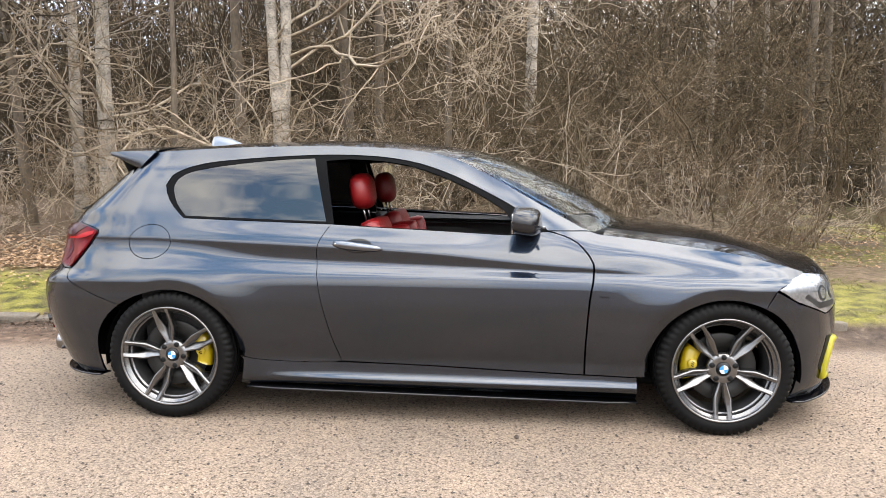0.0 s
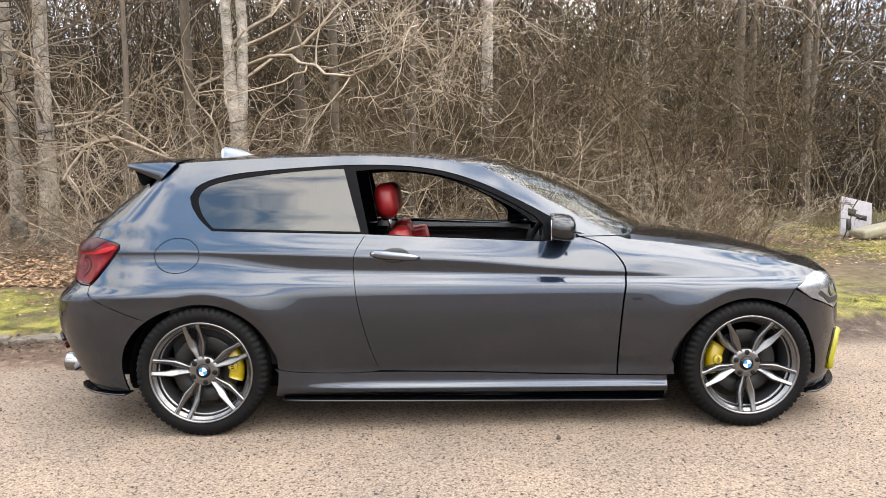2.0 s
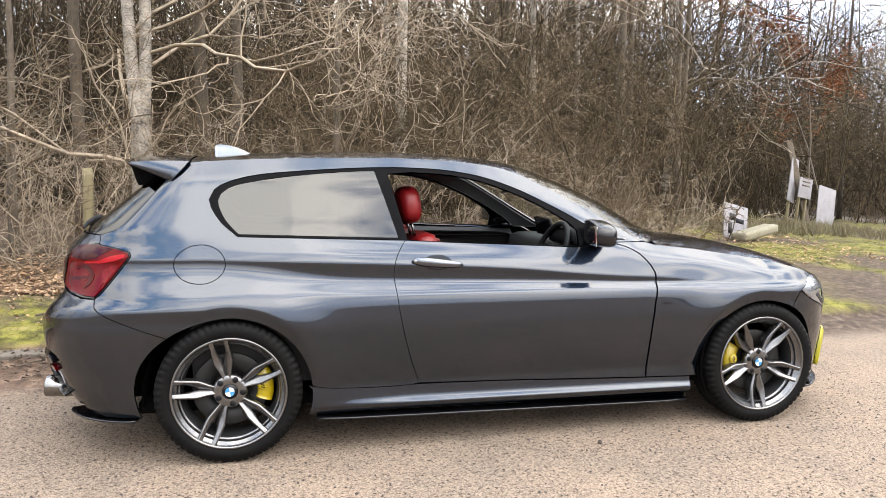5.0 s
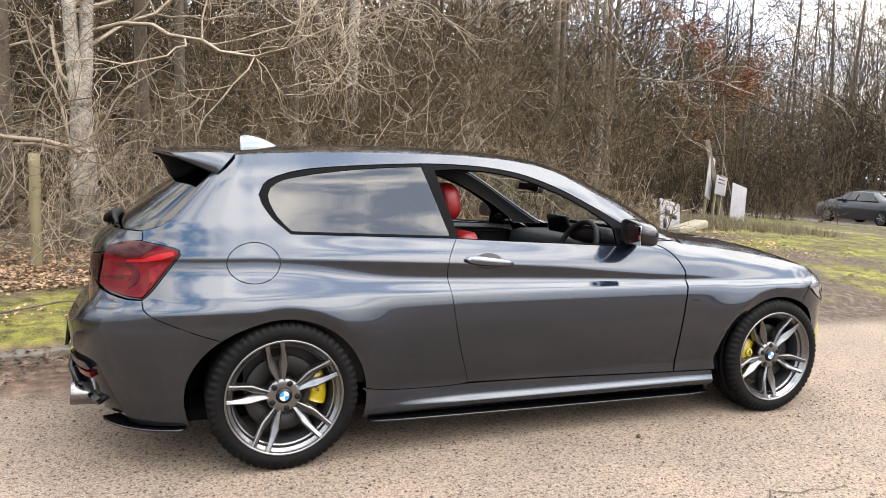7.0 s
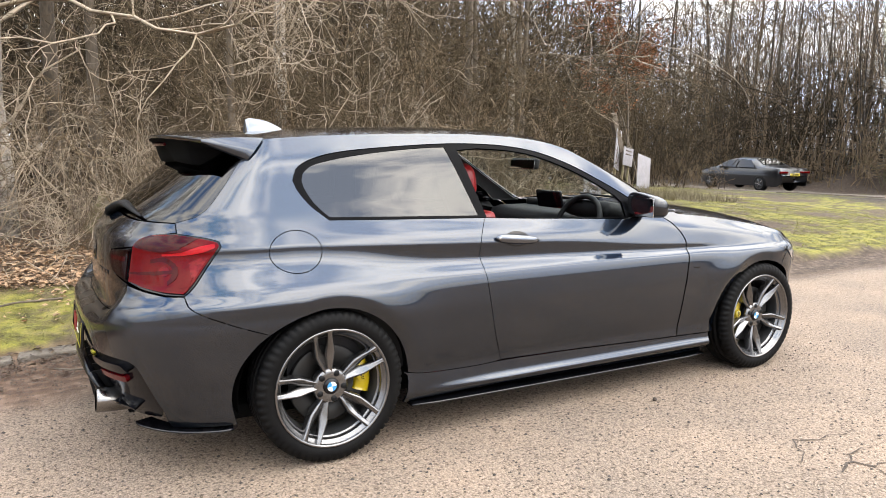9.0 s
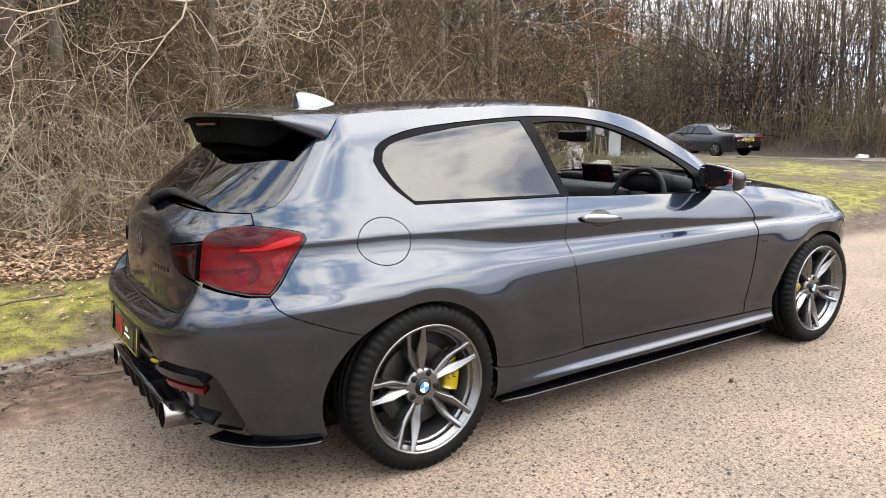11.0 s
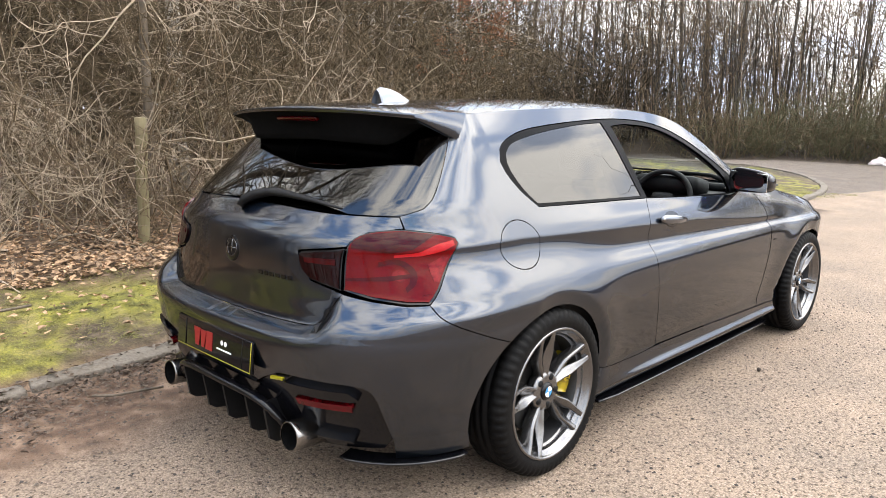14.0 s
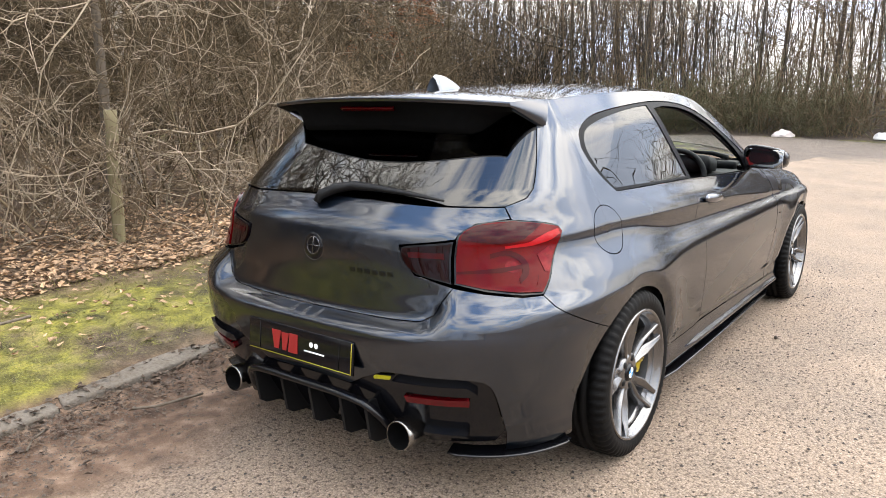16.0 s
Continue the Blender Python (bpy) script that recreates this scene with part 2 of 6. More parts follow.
def sweep(path, radius, n=8, flat=1.0, cap=True):
    """A tube along points; radius: a number or one for each point; flat: its height by its width."""
    P = [Vector(p) for p in path]
    R = [radius] * len(P) if isinstance(radius, (int, float)) else radius
    v, f = [], []
    up = Vector((0, 0, 1)) if abs((P[-1] - P[0]).normalized().z) < .8 else Vector((0, 1, 0))
    for i, p in enumerate(P):
        d = (P[min(i + 1, len(P) - 1)] - P[max(i - 1, 0)]).normalized()
        a = d.cross(up)
        a = a.normalized() if a.length > 1e-4 else Vector((1, 0, 0))
        b = a.cross(d)
        for k in range(n):
            t = 2 * math.pi * k / n
            v.append(p + R[i] * (math.cos(t) * a + flat * math.sin(t) * b))
    for i in range(len(P) - 1):
        for k in range(n):
            f.append((i * n + k, i * n + (k + 1) % n, (i + 1) * n + (k + 1) % n, (i + 1) * n + k))
    if cap:
        f += [tuple(range(n))[::-1], tuple((len(P) - 1) * n + k for k in range(n))]
    return [tuple(p) for p in v], f


def smooth_line(pts, step=.02, closed=False):
    """Catmull-Rom through 2D or 3D points, sampled about every step."""
    P = np.asarray(pts, float)
    n = len(P)
    out = []
    for i in range(n if closed else n - 1):
        p1, p2 = P[i], P[(i + 1) % n]
        p0 = P[(i - 1) % n] if closed or i else 2 * p1 - p2
        p3 = P[(i + 2) % n] if closed or i + 2 < n else 2 * p2 - p1
        k = max(1, int(np.linalg.norm(p2 - p1) / step))
        for t in np.arange(k) / k:
            out.append(.5 * (2 * p1 + (p2 - p0) * t + (2 * p0 - 5 * p1 + 4 * p2 - p3) * t * t + (3 * p1 - p0 - 3 * p2 + p3) * t ** 3))
    if not closed:
        out.append(P[-1])
    return [tuple(p) for p in out]


def dense(poly, step):
    out = []
    for i, p in enumerate(poly):
        q = poly[(i + 1) % len(poly)]
        k = max(1, int(math.dist(p, q) / step + .5))
        out += [(p[0] + (q[0] - p[0]) * j / k, p[1] + (q[1] - p[1]) * j / k) for j in range(k)]
    return out


def area(poly):
    return .5 * sum(poly[i - 1][0] * p[1] - p[0] * poly[i - 1][1] for i, p in enumerate(poly))


def shrink(poly, gap):
    """The polygon drawn in by gap (out where gap is below 0)."""
    if area(poly) < 0:
        poly = poly[::-1]
    P = np.array(poly)
    a, b = P - np.roll(P, 1, 0), np.roll(P, -1, 0) - P
    na, nb = (np.stack([-d[:, 1], d[:, 0]], 1) / np.maximum(np.linalg.norm(d, axis=1, keepdims=True), 1e-9) for d in (a, b))
    n = na + nb
    n /= np.maximum(np.linalg.norm(n, axis=1, keepdims=True), .5)
    return [tuple(p) for p in P + gap * n]


def inside(pts, poly):
    P, Q = np.asarray(poly), np.roll(np.asarray(poly), -1, 0)
    x, y = pts[:, 0:1], pts[:, 1:2]
    cond = (P[:, 1] > y) != (Q[:, 1] > y)
    t = (Q[:, 0] - P[:, 0]) * (y - P[:, 1]) / np.where(Q[:, 1] == P[:, 1], 1e-9, Q[:, 1] - P[:, 1]) + P[:, 0]
    return (np.sum(cond & (x < t), 1) % 2) == 1


def fill(outline, holes=(), step=.03, rise=None):
    """Points and triangles that fill a flat outline with a fine net, rise apart in height; and its rims."""
    rise = rise or step
    rims = [outline, *holes]
    pts, edges = [], []
    for r in rims:
        k = len(pts)
        pts += r
        edges += [(k + i, k + (i + 1) % len(r)) for i in range(len(r))]
    lo, hi = np.min(outline, 0), np.max(outline, 0)
    gx, gy = np.meshgrid(np.arange(lo[0] + step / 2, hi[0], step), np.arange(lo[1] + rise / 2, hi[1], rise))
    g = np.stack([gx.ravel(), gy.ravel()], 1)
    m = inside(g, outline)
    for h in holes:
        m &= ~inside(g, h)
    g = g[m]
    B = np.array(pts)
    if len(g):
        near = np.array([np.min(np.sum((B - p) ** 2, 1)) for p in g])
        g = g[near > (.45 * rise) ** 2]
    pts = pts + [tuple(p) for p in g]
    vs, _, fs, orig, _, _ = delaunay_2d_cdt([Vector(p) for p in pts], edges, [], 0, 1e-6)
    P, F = np.array([(v.x, v.y) for v in vs]), np.array([tuple(f) for f in fs])
    mid = P[F].mean(1)
    m = inside(mid, outline)
    for h in holes:
        m &= ~inside(mid, h)
    return P, [tuple(int(k) for k in f) for f in F[m]], rims


def skin(name, outline, material, parent, holes=(), step=.03, gap=.0016, lift=0.0, thick=.012, flip=False, label="", at=None, normal=None, rise=None):
    """A panel of the body: the outline in (s, z) filled, laid on the surface, turned in along its rims. flip: on the other flank."""
    at, normal = at or body_all, normal or normal_all
    out = shrink(dense(outline, step * .7), gap)
    hs = [shrink(dense(h, step * .7), -gap) for h in holes]
    p2, faces, rims = fill(out, hs, step, rise)
    P, N = at(p2[:, 0], p2[:, 1]), normal(p2[:, 0], p2[:, 1])
    P = P + lift * N
    V, NN, F = [P], [N], list(faces)
    # orient
    a, b, c = faces[0][:3]
    if np.dot(np.cross(P[b] - P[a], P[c] - P[a]), N[a]) < 0:
        F = [f[::-1] for f in F]
    base = len(P)
    for k, r in enumerate(rims):
        r = np.array(r)
        p, n = at(r[:, 0], r[:, 1]), normal(r[:, 0], r[:, 1])
        p = p + lift * n
        q = p - thick * n
        t = np.roll(p, -1, 0) - np.roll(p, 1, 0)
        w = np.cross(t, n)
        w /= np.maximum(np.linalg.norm(w, axis=1, keepdims=True), 1e-9)
        w = w if k == 0 else -w
        V += [p, q]
        NN += [w, w]
        m = len(r)
        for i in range(m):
            j = (i + 1) % m
            F.append((base + i, base + m + i, base + m + j, base + j))
        base += 2 * m
    V, NN = np.concatenate(V), np.concatenate(NN)
    if flip:
        V, NN, F = V * (1, -1, 1), NN * (1, -1, 1), [f[::-1] for f in F]
    ob = part(name, (V, F), material, parent, label)
    ob.data.normals_split_custom_set_from_vertices(NN.tolist())
    return ob


# ---- body surface of the hatchback: side wrapped round both ends, addressed by (s, z) ----
def pchip(xs, ys, x):
    """Smooth monotone curve through the keys."""
    xs, ys, x = np.asarray(xs, float), np.asarray(ys, float), np.asarray(x, float)
    h = np.diff(xs)
    d = np.diff(ys) / h
    m = np.zeros_like(ys)
    m[0], m[-1] = d[0], d[-1]
    for i in range(1, len(xs) - 1):
        if d[i - 1] * d[i] > 0:
            w1, w2 = 2 * h[i] + h[i - 1], h[i] + 2 * h[i - 1]
            m[i] = (w1 + w2) / (w1 / d[i - 1] + w2 / d[i])
    x = np.clip(x, xs[0], xs[-1])
    i = np.clip(np.searchsorted(xs, x) - 1, 0, len(xs) - 2)
    t = (x - xs[i]) / h[i]
    return (1 + 2 * t) * (1 - t) ** 2 * ys[i] + t * (1 - t) ** 2 * h[i] * m[i] + t * t * (3 - 2 * t) * ys[i + 1] + t * t * (t - 1) * h[i] * m[i + 1]


def key(pairs, x):
    return pchip([p[0] for p in pairs], [p[1] for p in pairs], x)


XR, XF = -1.45, 1.42          # where the plan begins to turn in at the back and the front
ARC = 1.15                    # length of s for each of the two turns
AX = 1.345                    # axles at x = -AX, +AX
CREASE = [(-2.0, .918), (-1.72, .912), (-1.34, .897), (-.83, .880), (-.59, .871), (-.29, .859), (0, .842), (.28, .815), (.57, .793), (.73, .785), (1.03, .760), (1.5, .73)]
UNDER = [(-2.0, .011), (-1.42, .012), (-1.21, .020), (-1.04, .042), (-.83, .064), (-.6, .066), (-.3, .062), (0, .054), (.28, .036), (.72, .022), (1.03, .004), (1.5, .0)]
CREASEY = [(-2.0, .785), (-1.45, .795), (-1.0, .820), (-.5, .829), (.3, .838), (1.0, .842), (1.5, .840)]
BELTY = [(-2.0, .745), (-1.45, .750), (-.9, .770), (-.4, .778), (.3, .790), (1.0, .80), (1.5, .80)]
BELT = [(-2.0, 1.0), (-1.305, .997), (-.56, .975), (0, .952), (.32, .932), (.75, .90), (1.5, .80)]
TOP = [(-2.0, 1.325), (-1.7, 1.325), (-1.45, 1.338), (-1.2, 1.352), (-.9, 1.362), (-.6, 1.366), (-.3, 1.357), (-.1, 1.337), (.05, 1.303), (.2, 1.235), (.4, 1.125), (.6, 1.015), (.72, .957),
       (.9, .932), (1.09, .905), (1.3, .872), (1.5, .832), (1.7, .785), (2.0, .72)]
TOPY = [(-2.0, .555), (-1.45, .555), (-.9, .558), (-.5, .562), (0, .585), (.2, .625), (.4, .675), (.6, .712), (.72, .738), (.9, .745), (1.3, .740), (1.5, .730), (2.0, .70)]
REAR = [(.10, -2.02), (.20, -2.10), (.32, -2.165), (.45, -2.20), (.55, -2.214), (.63, -2.221), (.660, -2.219), (.682, -2.204), (.708, -2.163), (.722, -2.145), (.74, -2.139), (.80, -2.1372), (.88, -2.132), (.922, -2.123), (.952, -2.098),
        (.985, -2.062), (1.0, -2.046), (1.03, -2.008), (1.09, -1.932), (1.15, -1.857), (1.2, -1.795), (1.24, -1.748), (1.3, -1.682), (1.4, -1.60)]
NOSE = [(.10, 2.0), (.2, 2.06), (.4, 2.085), (.6, 2.07), (.7, 2.03), (.78, 1.97), (.9, 1.85), (1.4, 1.5)]
POW = [(.1, 2.9), (.3, 3.3), (.5, 3.5), (.64, 3.3), (.74, 2.9), (.95, 2.9), (1.05, 3.4), (1.4, 3.6)]
GX, GZ = np.linspace(-1.6, 1.6, 321), np.linspace(.08, 1.42, 448)


def section(x):
    """Half width for all heights GZ at x."""
    zc, un, zb, zt, yt = (float(key(k, x)) for k in (CREASE, UNDER, BELT, TOP, TOPY))
    yc, yb = float(key(CREASEY, x)), float(key(BELTY, x))
    haunch = math.exp(-((x + 1.35) / .42) ** 2)
    wing = math.exp(-((x - 1.35) / .45) ** 2)
    wide = .006 * haunch + .008 * wing
    over = max(haunch, wing)
    up = min(1.0, un / .010)
    ledge = min(1.0, max(0.0, (x + .95) / .45))                   # the sill's ledge fades out towards the back
    top = .012 * (1 - (x + .9) / 1.9)                              # and lies lower towards the front
    z = [.10, .14, .165, .188 + top, .210 + top, .234 + top, .262 + top, .312, .36, .42, .52, .62, .68, .73]
    y = [.765, .788, .812, .838 + .006 * ledge, .842 + .012 * ledge, .842 - .003 * ledge, .841 - .005 * ledge, .838 - .002 * ledge, .845, .857, .872, .880 + wide + .002 * over, .880 + wide - .007 * over, .871 + wide - .015 * over]
    ends = min(1.0, max(0.0, (abs(x) - 1.0) / .35))
    y[:7] = [a + (b - a) * ends for a, b in zip(y[:7], (.780, .797, .808, .820, .827, .830, .832))]
    zl = max(zc - max(un, .010), .745)
    z += [zl, max(zc, zl + .01)]
    y += [yc, yc - .006 * (1 - up) + .12 * un * up]
    low = pchip(z, y, GZ)
    belt = min(zb, zt - .02)
    zu = [z[-1], z[-1] + .35 * (belt - z[-1]), belt, zt]
    yu = [y[-1], y[-1] - .016, yb, yt]
    if zt - zb < .08:                       # bonnet edge: the wing rolls inward
        zu = [z[-1], .5 * (z[-1] + zt), zt]
        yu = [y[-1], .5 * (y[-1] + yt) + .02, yt]
    else:
        span = zt - belt
        zu = zu[:3] + [belt + .3 * span, belt + .7 * span, zt]
        yu = yu[:3] + [yb - .27 * (yb - yt), yb - .64 * (yb - yt), yt]
    zu, yu = np.array(zu), np.array(yu)
    keep = np.concatenate([[True], np.diff(zu) > .004])
    up_y = pchip(zu[keep], yu[keep], GZ)
    over = np.clip(GZ - zt, 0, 1)
    y = np.where(GZ <= z[-1], low, up_y) - over * .8
    return y


def blur(a, sigma, axis):
    """Soften a table along one axis; sigma in cells."""
    k = int(3 * sigma) + 1
    w = np.exp(-.5 * (np.arange(-k, k + 1) / sigma) ** 2)
    w /= w.sum()
    pad = [(k, k) if i == axis else (0, 0) for i in range(2)]
    p = np.pad(a, pad, "reflect", reflect_type="odd")
    n = a.shape[axis]
    return sum(w[i] * np.take(p, range(i, i + n), axis) for i in range(2 * k + 1))


TABLE = blur(blur(np.array([section(x) for x in GX]), 4.0, 0), .9, 1)
for ax in (-AX, AX):                        # wheel arch lips
    R = np.hypot(GX[:, None] - ax, GZ[None] - .305)
    lip = .015 * np.exp(-(np.maximum(0, R - .400) / .12) ** 2) - .017 * np.clip((.400 - R) / .045, 0, 1.2)
    TABLE = TABLE + blur(blur(lip, 1.2, 1), .6, 0) * np.clip((GZ[None] - .16) / .2, 0, 1)


def half_width(x, z):
    """Cubic spline over the table."""
    a = np.clip((x - GX[0]) / (GX[1] - GX[0]), 1, len(GX) - 2.001)
    b = np.clip((z - GZ[0]) / (GZ[1] - GZ[0]), 1, len(GZ) - 2.001)
    i, j = a.astype(int), b.astype(int)

    def weights(t):
        return ((1 - t) ** 3 / 6, (3 * t ** 3 - 6 * t * t + 4) / 6, (-3 * t ** 3 + 3 * t * t + 3 * t + 1) / 6, t ** 3 / 6)
    wa, wb = weights(a - i), weights(b - j)
    return sum(wa[p] * wb[q] * TABLE[i + p - 1, np.minimum(j + q - 1, len(GZ) - 1)] for p in range(4) for q in range(4))


ANG = np.linspace(0, math.pi / 2, 161)


def wrap(q, w, depth, n):
    """Point at part q (0..1, by length) of the turn from the side, w wide, to the end, depth beyond; arrays."""
    out_x, out_y = np.zeros_like(q), np.zeros_like(q)
    sx, cy = np.sin(ANG), np.cos(ANG)
    for k in range(len(q)):
        e = 2 / n[k]
        px, py = depth[k] * sx ** e, w[k] * cy ** e
        length = np.concatenate([[0], np.cumsum(np.hypot(np.diff(px), np.diff(py)))])
        t = q[k] * length[-1]
        out_x[k], out_y[k] = np.interp(t, length, px), np.interp(t, length, py)
    return out_x, out_y


RIDGE = [(-2.6, .605), (-2.3, .611), (-2.2, .616), (-2.08, .634), (-1.96, .658), (-1.89, .690), (-1.80, .690), (-1.45, .660)]     # edge of the rear bumper's shelf
SHELF = [(-2.6, .634), (-2.3, .640), (-2.2, .650), (-2.165, .672), (-2.14, .715), (-2.103, .758), (-2.0, .752), (-1.85, .742), (-1.45, .722)]     # back of the shelf


def shelf(s, z):
    """Height on the rear profile for (s, z): the shelf lies lower at the centre than at the corners."""
    r, t = key(RIDGE, s), key(SHELF, s)
    low = .45 + (z - .45) * (.66 - .45) / (r - .45)
    mid = .66 + (z - r) * (.722 - .66) / (t - r)
    high = .722 + (z - t) * (.95 - .722) / (.95 - t)
    return np.where((z < .45) | (z > .95), z, np.where(z < r, low, np.where(z < t, mid, high)))


def body(s, z):
    """Place of the surface at (s, z) on the right-hand flank: arrays to an array of x, y, z (y below 0)."""
    s, z = np.atleast_1d(np.asarray(s, float)), np.atleast_1d(np.asarray(z, float))
    x = np.clip(s, XR, XF)
    y = half_width(x, z)
    x = x.copy()
    for turn, end in ((XR, REAR), (XF, NOSE)):
        m = s < XR if turn < 0 else s > XF
        if m.any():
            q = np.clip(np.abs(s[m] - turn) / ARC, 0, 1)
            w = half_width(np.full(m.sum(), turn), z[m])
            depth = np.abs(key(end, shelf(s[m], z[m]) if turn < 0 else z[m]) - turn)
            n = key(POW, z[m]) if turn < 0 else np.full(m.sum(), 2.3)
            dx, wy = wrap(q, w, depth, n)
            x[m] = turn + np.sign(turn) * dx
            y[m] = wy
    return np.stack([x, -y, z], 1)


MID, TIP = XR - ARC, XF + ARC      # s on the centre line at the back and at the front


def body_all(s, z):
    """As body(), going on past the centre lines on to the other flank."""
    s, z = np.atleast_1d(np.asarray(s, float)), np.atleast_1d(np.asarray(z, float))
    back, front = s < MID, s > TIP
    p = body(np.where(back, 2 * MID - s, np.where(front, 2 * TIP - s, s)), z)
    p[:, 1] *= np.where(back | front, -1, 1)
    return p


def normal_all(s, z, e=.006):
    s, z = np.atleast_1d(np.asarray(s, float)), np.atleast_1d(np.asarray(z, float))
    n = np.cross(body_all(s + e, z) - body_all(s - e, z), body_all(s, z + e) - body_all(s, z - e))
    return n / np.maximum(np.linalg.norm(n, axis=1, keepdims=True), 1e-9)
# ---- ground ----
def smooth(a, b, x):
    t = np.clip((np.asarray(x, float) - a) / (b - a), 0, 1)
    return t * t * (3 - 2 * t)


def kerb_y(x):
    """Line of the kerb along the road; ahead it sweeps round into the side road."""
    x = np.asarray(x, float)
    return 1.37 - .10 * smooth(-1.9, -2.7, x) - .35 * smooth(-2.6, -5, x) + .10 * smooth(3, 9, x)


SIDE = [(8.2, 1.44), (11.1, 1.95), (13.9, 2.8), (17.2, 4.3), (20.2, 6.4), (21.0, 7.9), (20.6, 9.3), (19.6, 12.0), (19.3, 14.0), (19.2, 40.0)]   # near edge of the side road
SIDE_FAR = [(31.7, -40.0), (31.7, 1.8), (31.8, 6.0), (31.3, 10.0), (29.5, 13.8), (28.5, 20.0), (28.0, 45.0)]           # its far edge
SALOON = (26.1, 18.0)


def far_edge(y):
    """x of the far edge of the side road."""
    return np.interp(y, [p[1] for p in SIDE_FAR], [p[0] for p in SIDE_FAR])


def land(x, y):
    """Height of the ground."""
    x, y = np.asarray(x, float), np.asarray(y, float)
    d = np.maximum(y - .95, 0)
    rise = .42 * (1 - np.exp(-d / 3.6)) + .065 * smooth(-.07, .07, y - kerb_y(x))
    far = smooth(4, 16, x)
    rise = rise * (1 - far) + far * .28 * (1 - np.exp(-np.maximum(y - 1.2, 0) / 4)) - .033 * np.maximum(0, np.minimum(x, 34) - 8) - .022 * np.clip(x - 18, 0, 10) * smooth(8, 16, y)
    bank = (1.6 + .35 * np.sin(.45 * y + 1) + .22 * np.sin(1.3 * y + .3 * x)) * smooth(.5, 11.0, x - far_edge(y) + .8 * np.sin(.8 * y))
    return rise + bank - .012 * smooth(-1.2, -6, y)


def grid_mesh(name, xs, ys, height, material, kind_label, category):
    X, Y = np.meshgrid(xs, ys, indexing="ij")
    Z = height(X, Y)
    v = np.stack([X.ravel(), Y.ravel(), Z.ravel()], 1)
    n = len(ys)
    i, j = np.meshgrid(np.arange(len(xs) - 1), np.arange(n - 1), indexing="ij")
    a = (i * n + j).ravel()
    f = np.stack([a, a + n, a + n + 1, a + 1], 1)
    ob = part(name, (v, f), material)
    return tagged(ob, kind_label, category, kind="structure")


def spread(*pieces):
    out = [np.arange(a, b, s) for a, b, s in pieces]
    return np.unique(np.round(np.concatenate(out + [[pieces[-1][1]]]), 4))


GXS = spread((-400, -60, 40), (-60, -10, 4), (-10, -5, .4), (-5, 4, .09), (4, 11, .14), (11, 20, .3), (20, 40, .8), (40, 60, 4), (60, 400, 40))
GYS = spread((-400, -40, 40), (-40, -6, 3), (-6, -2.5, .25), (-2.5, 4, .07), (4, 18, .3), (18, 50, 2), (50, 400, 40))


def lumpy(X, Y):
    z = land(X, Y)
    v = smooth(.9, 1.6, Y)
    n = np.array([noise.noise((x * 2.3, y * 2.3, 0)) + .5 * noise.noise((x * 7, y * 7, 3)) for x, y in zip(X.ravel(), Y.ravel())]).reshape(X.shape)
    return z + n * (.004 + .022 * v) * (np.abs(X) < 60) - .02 * (Y > 40)


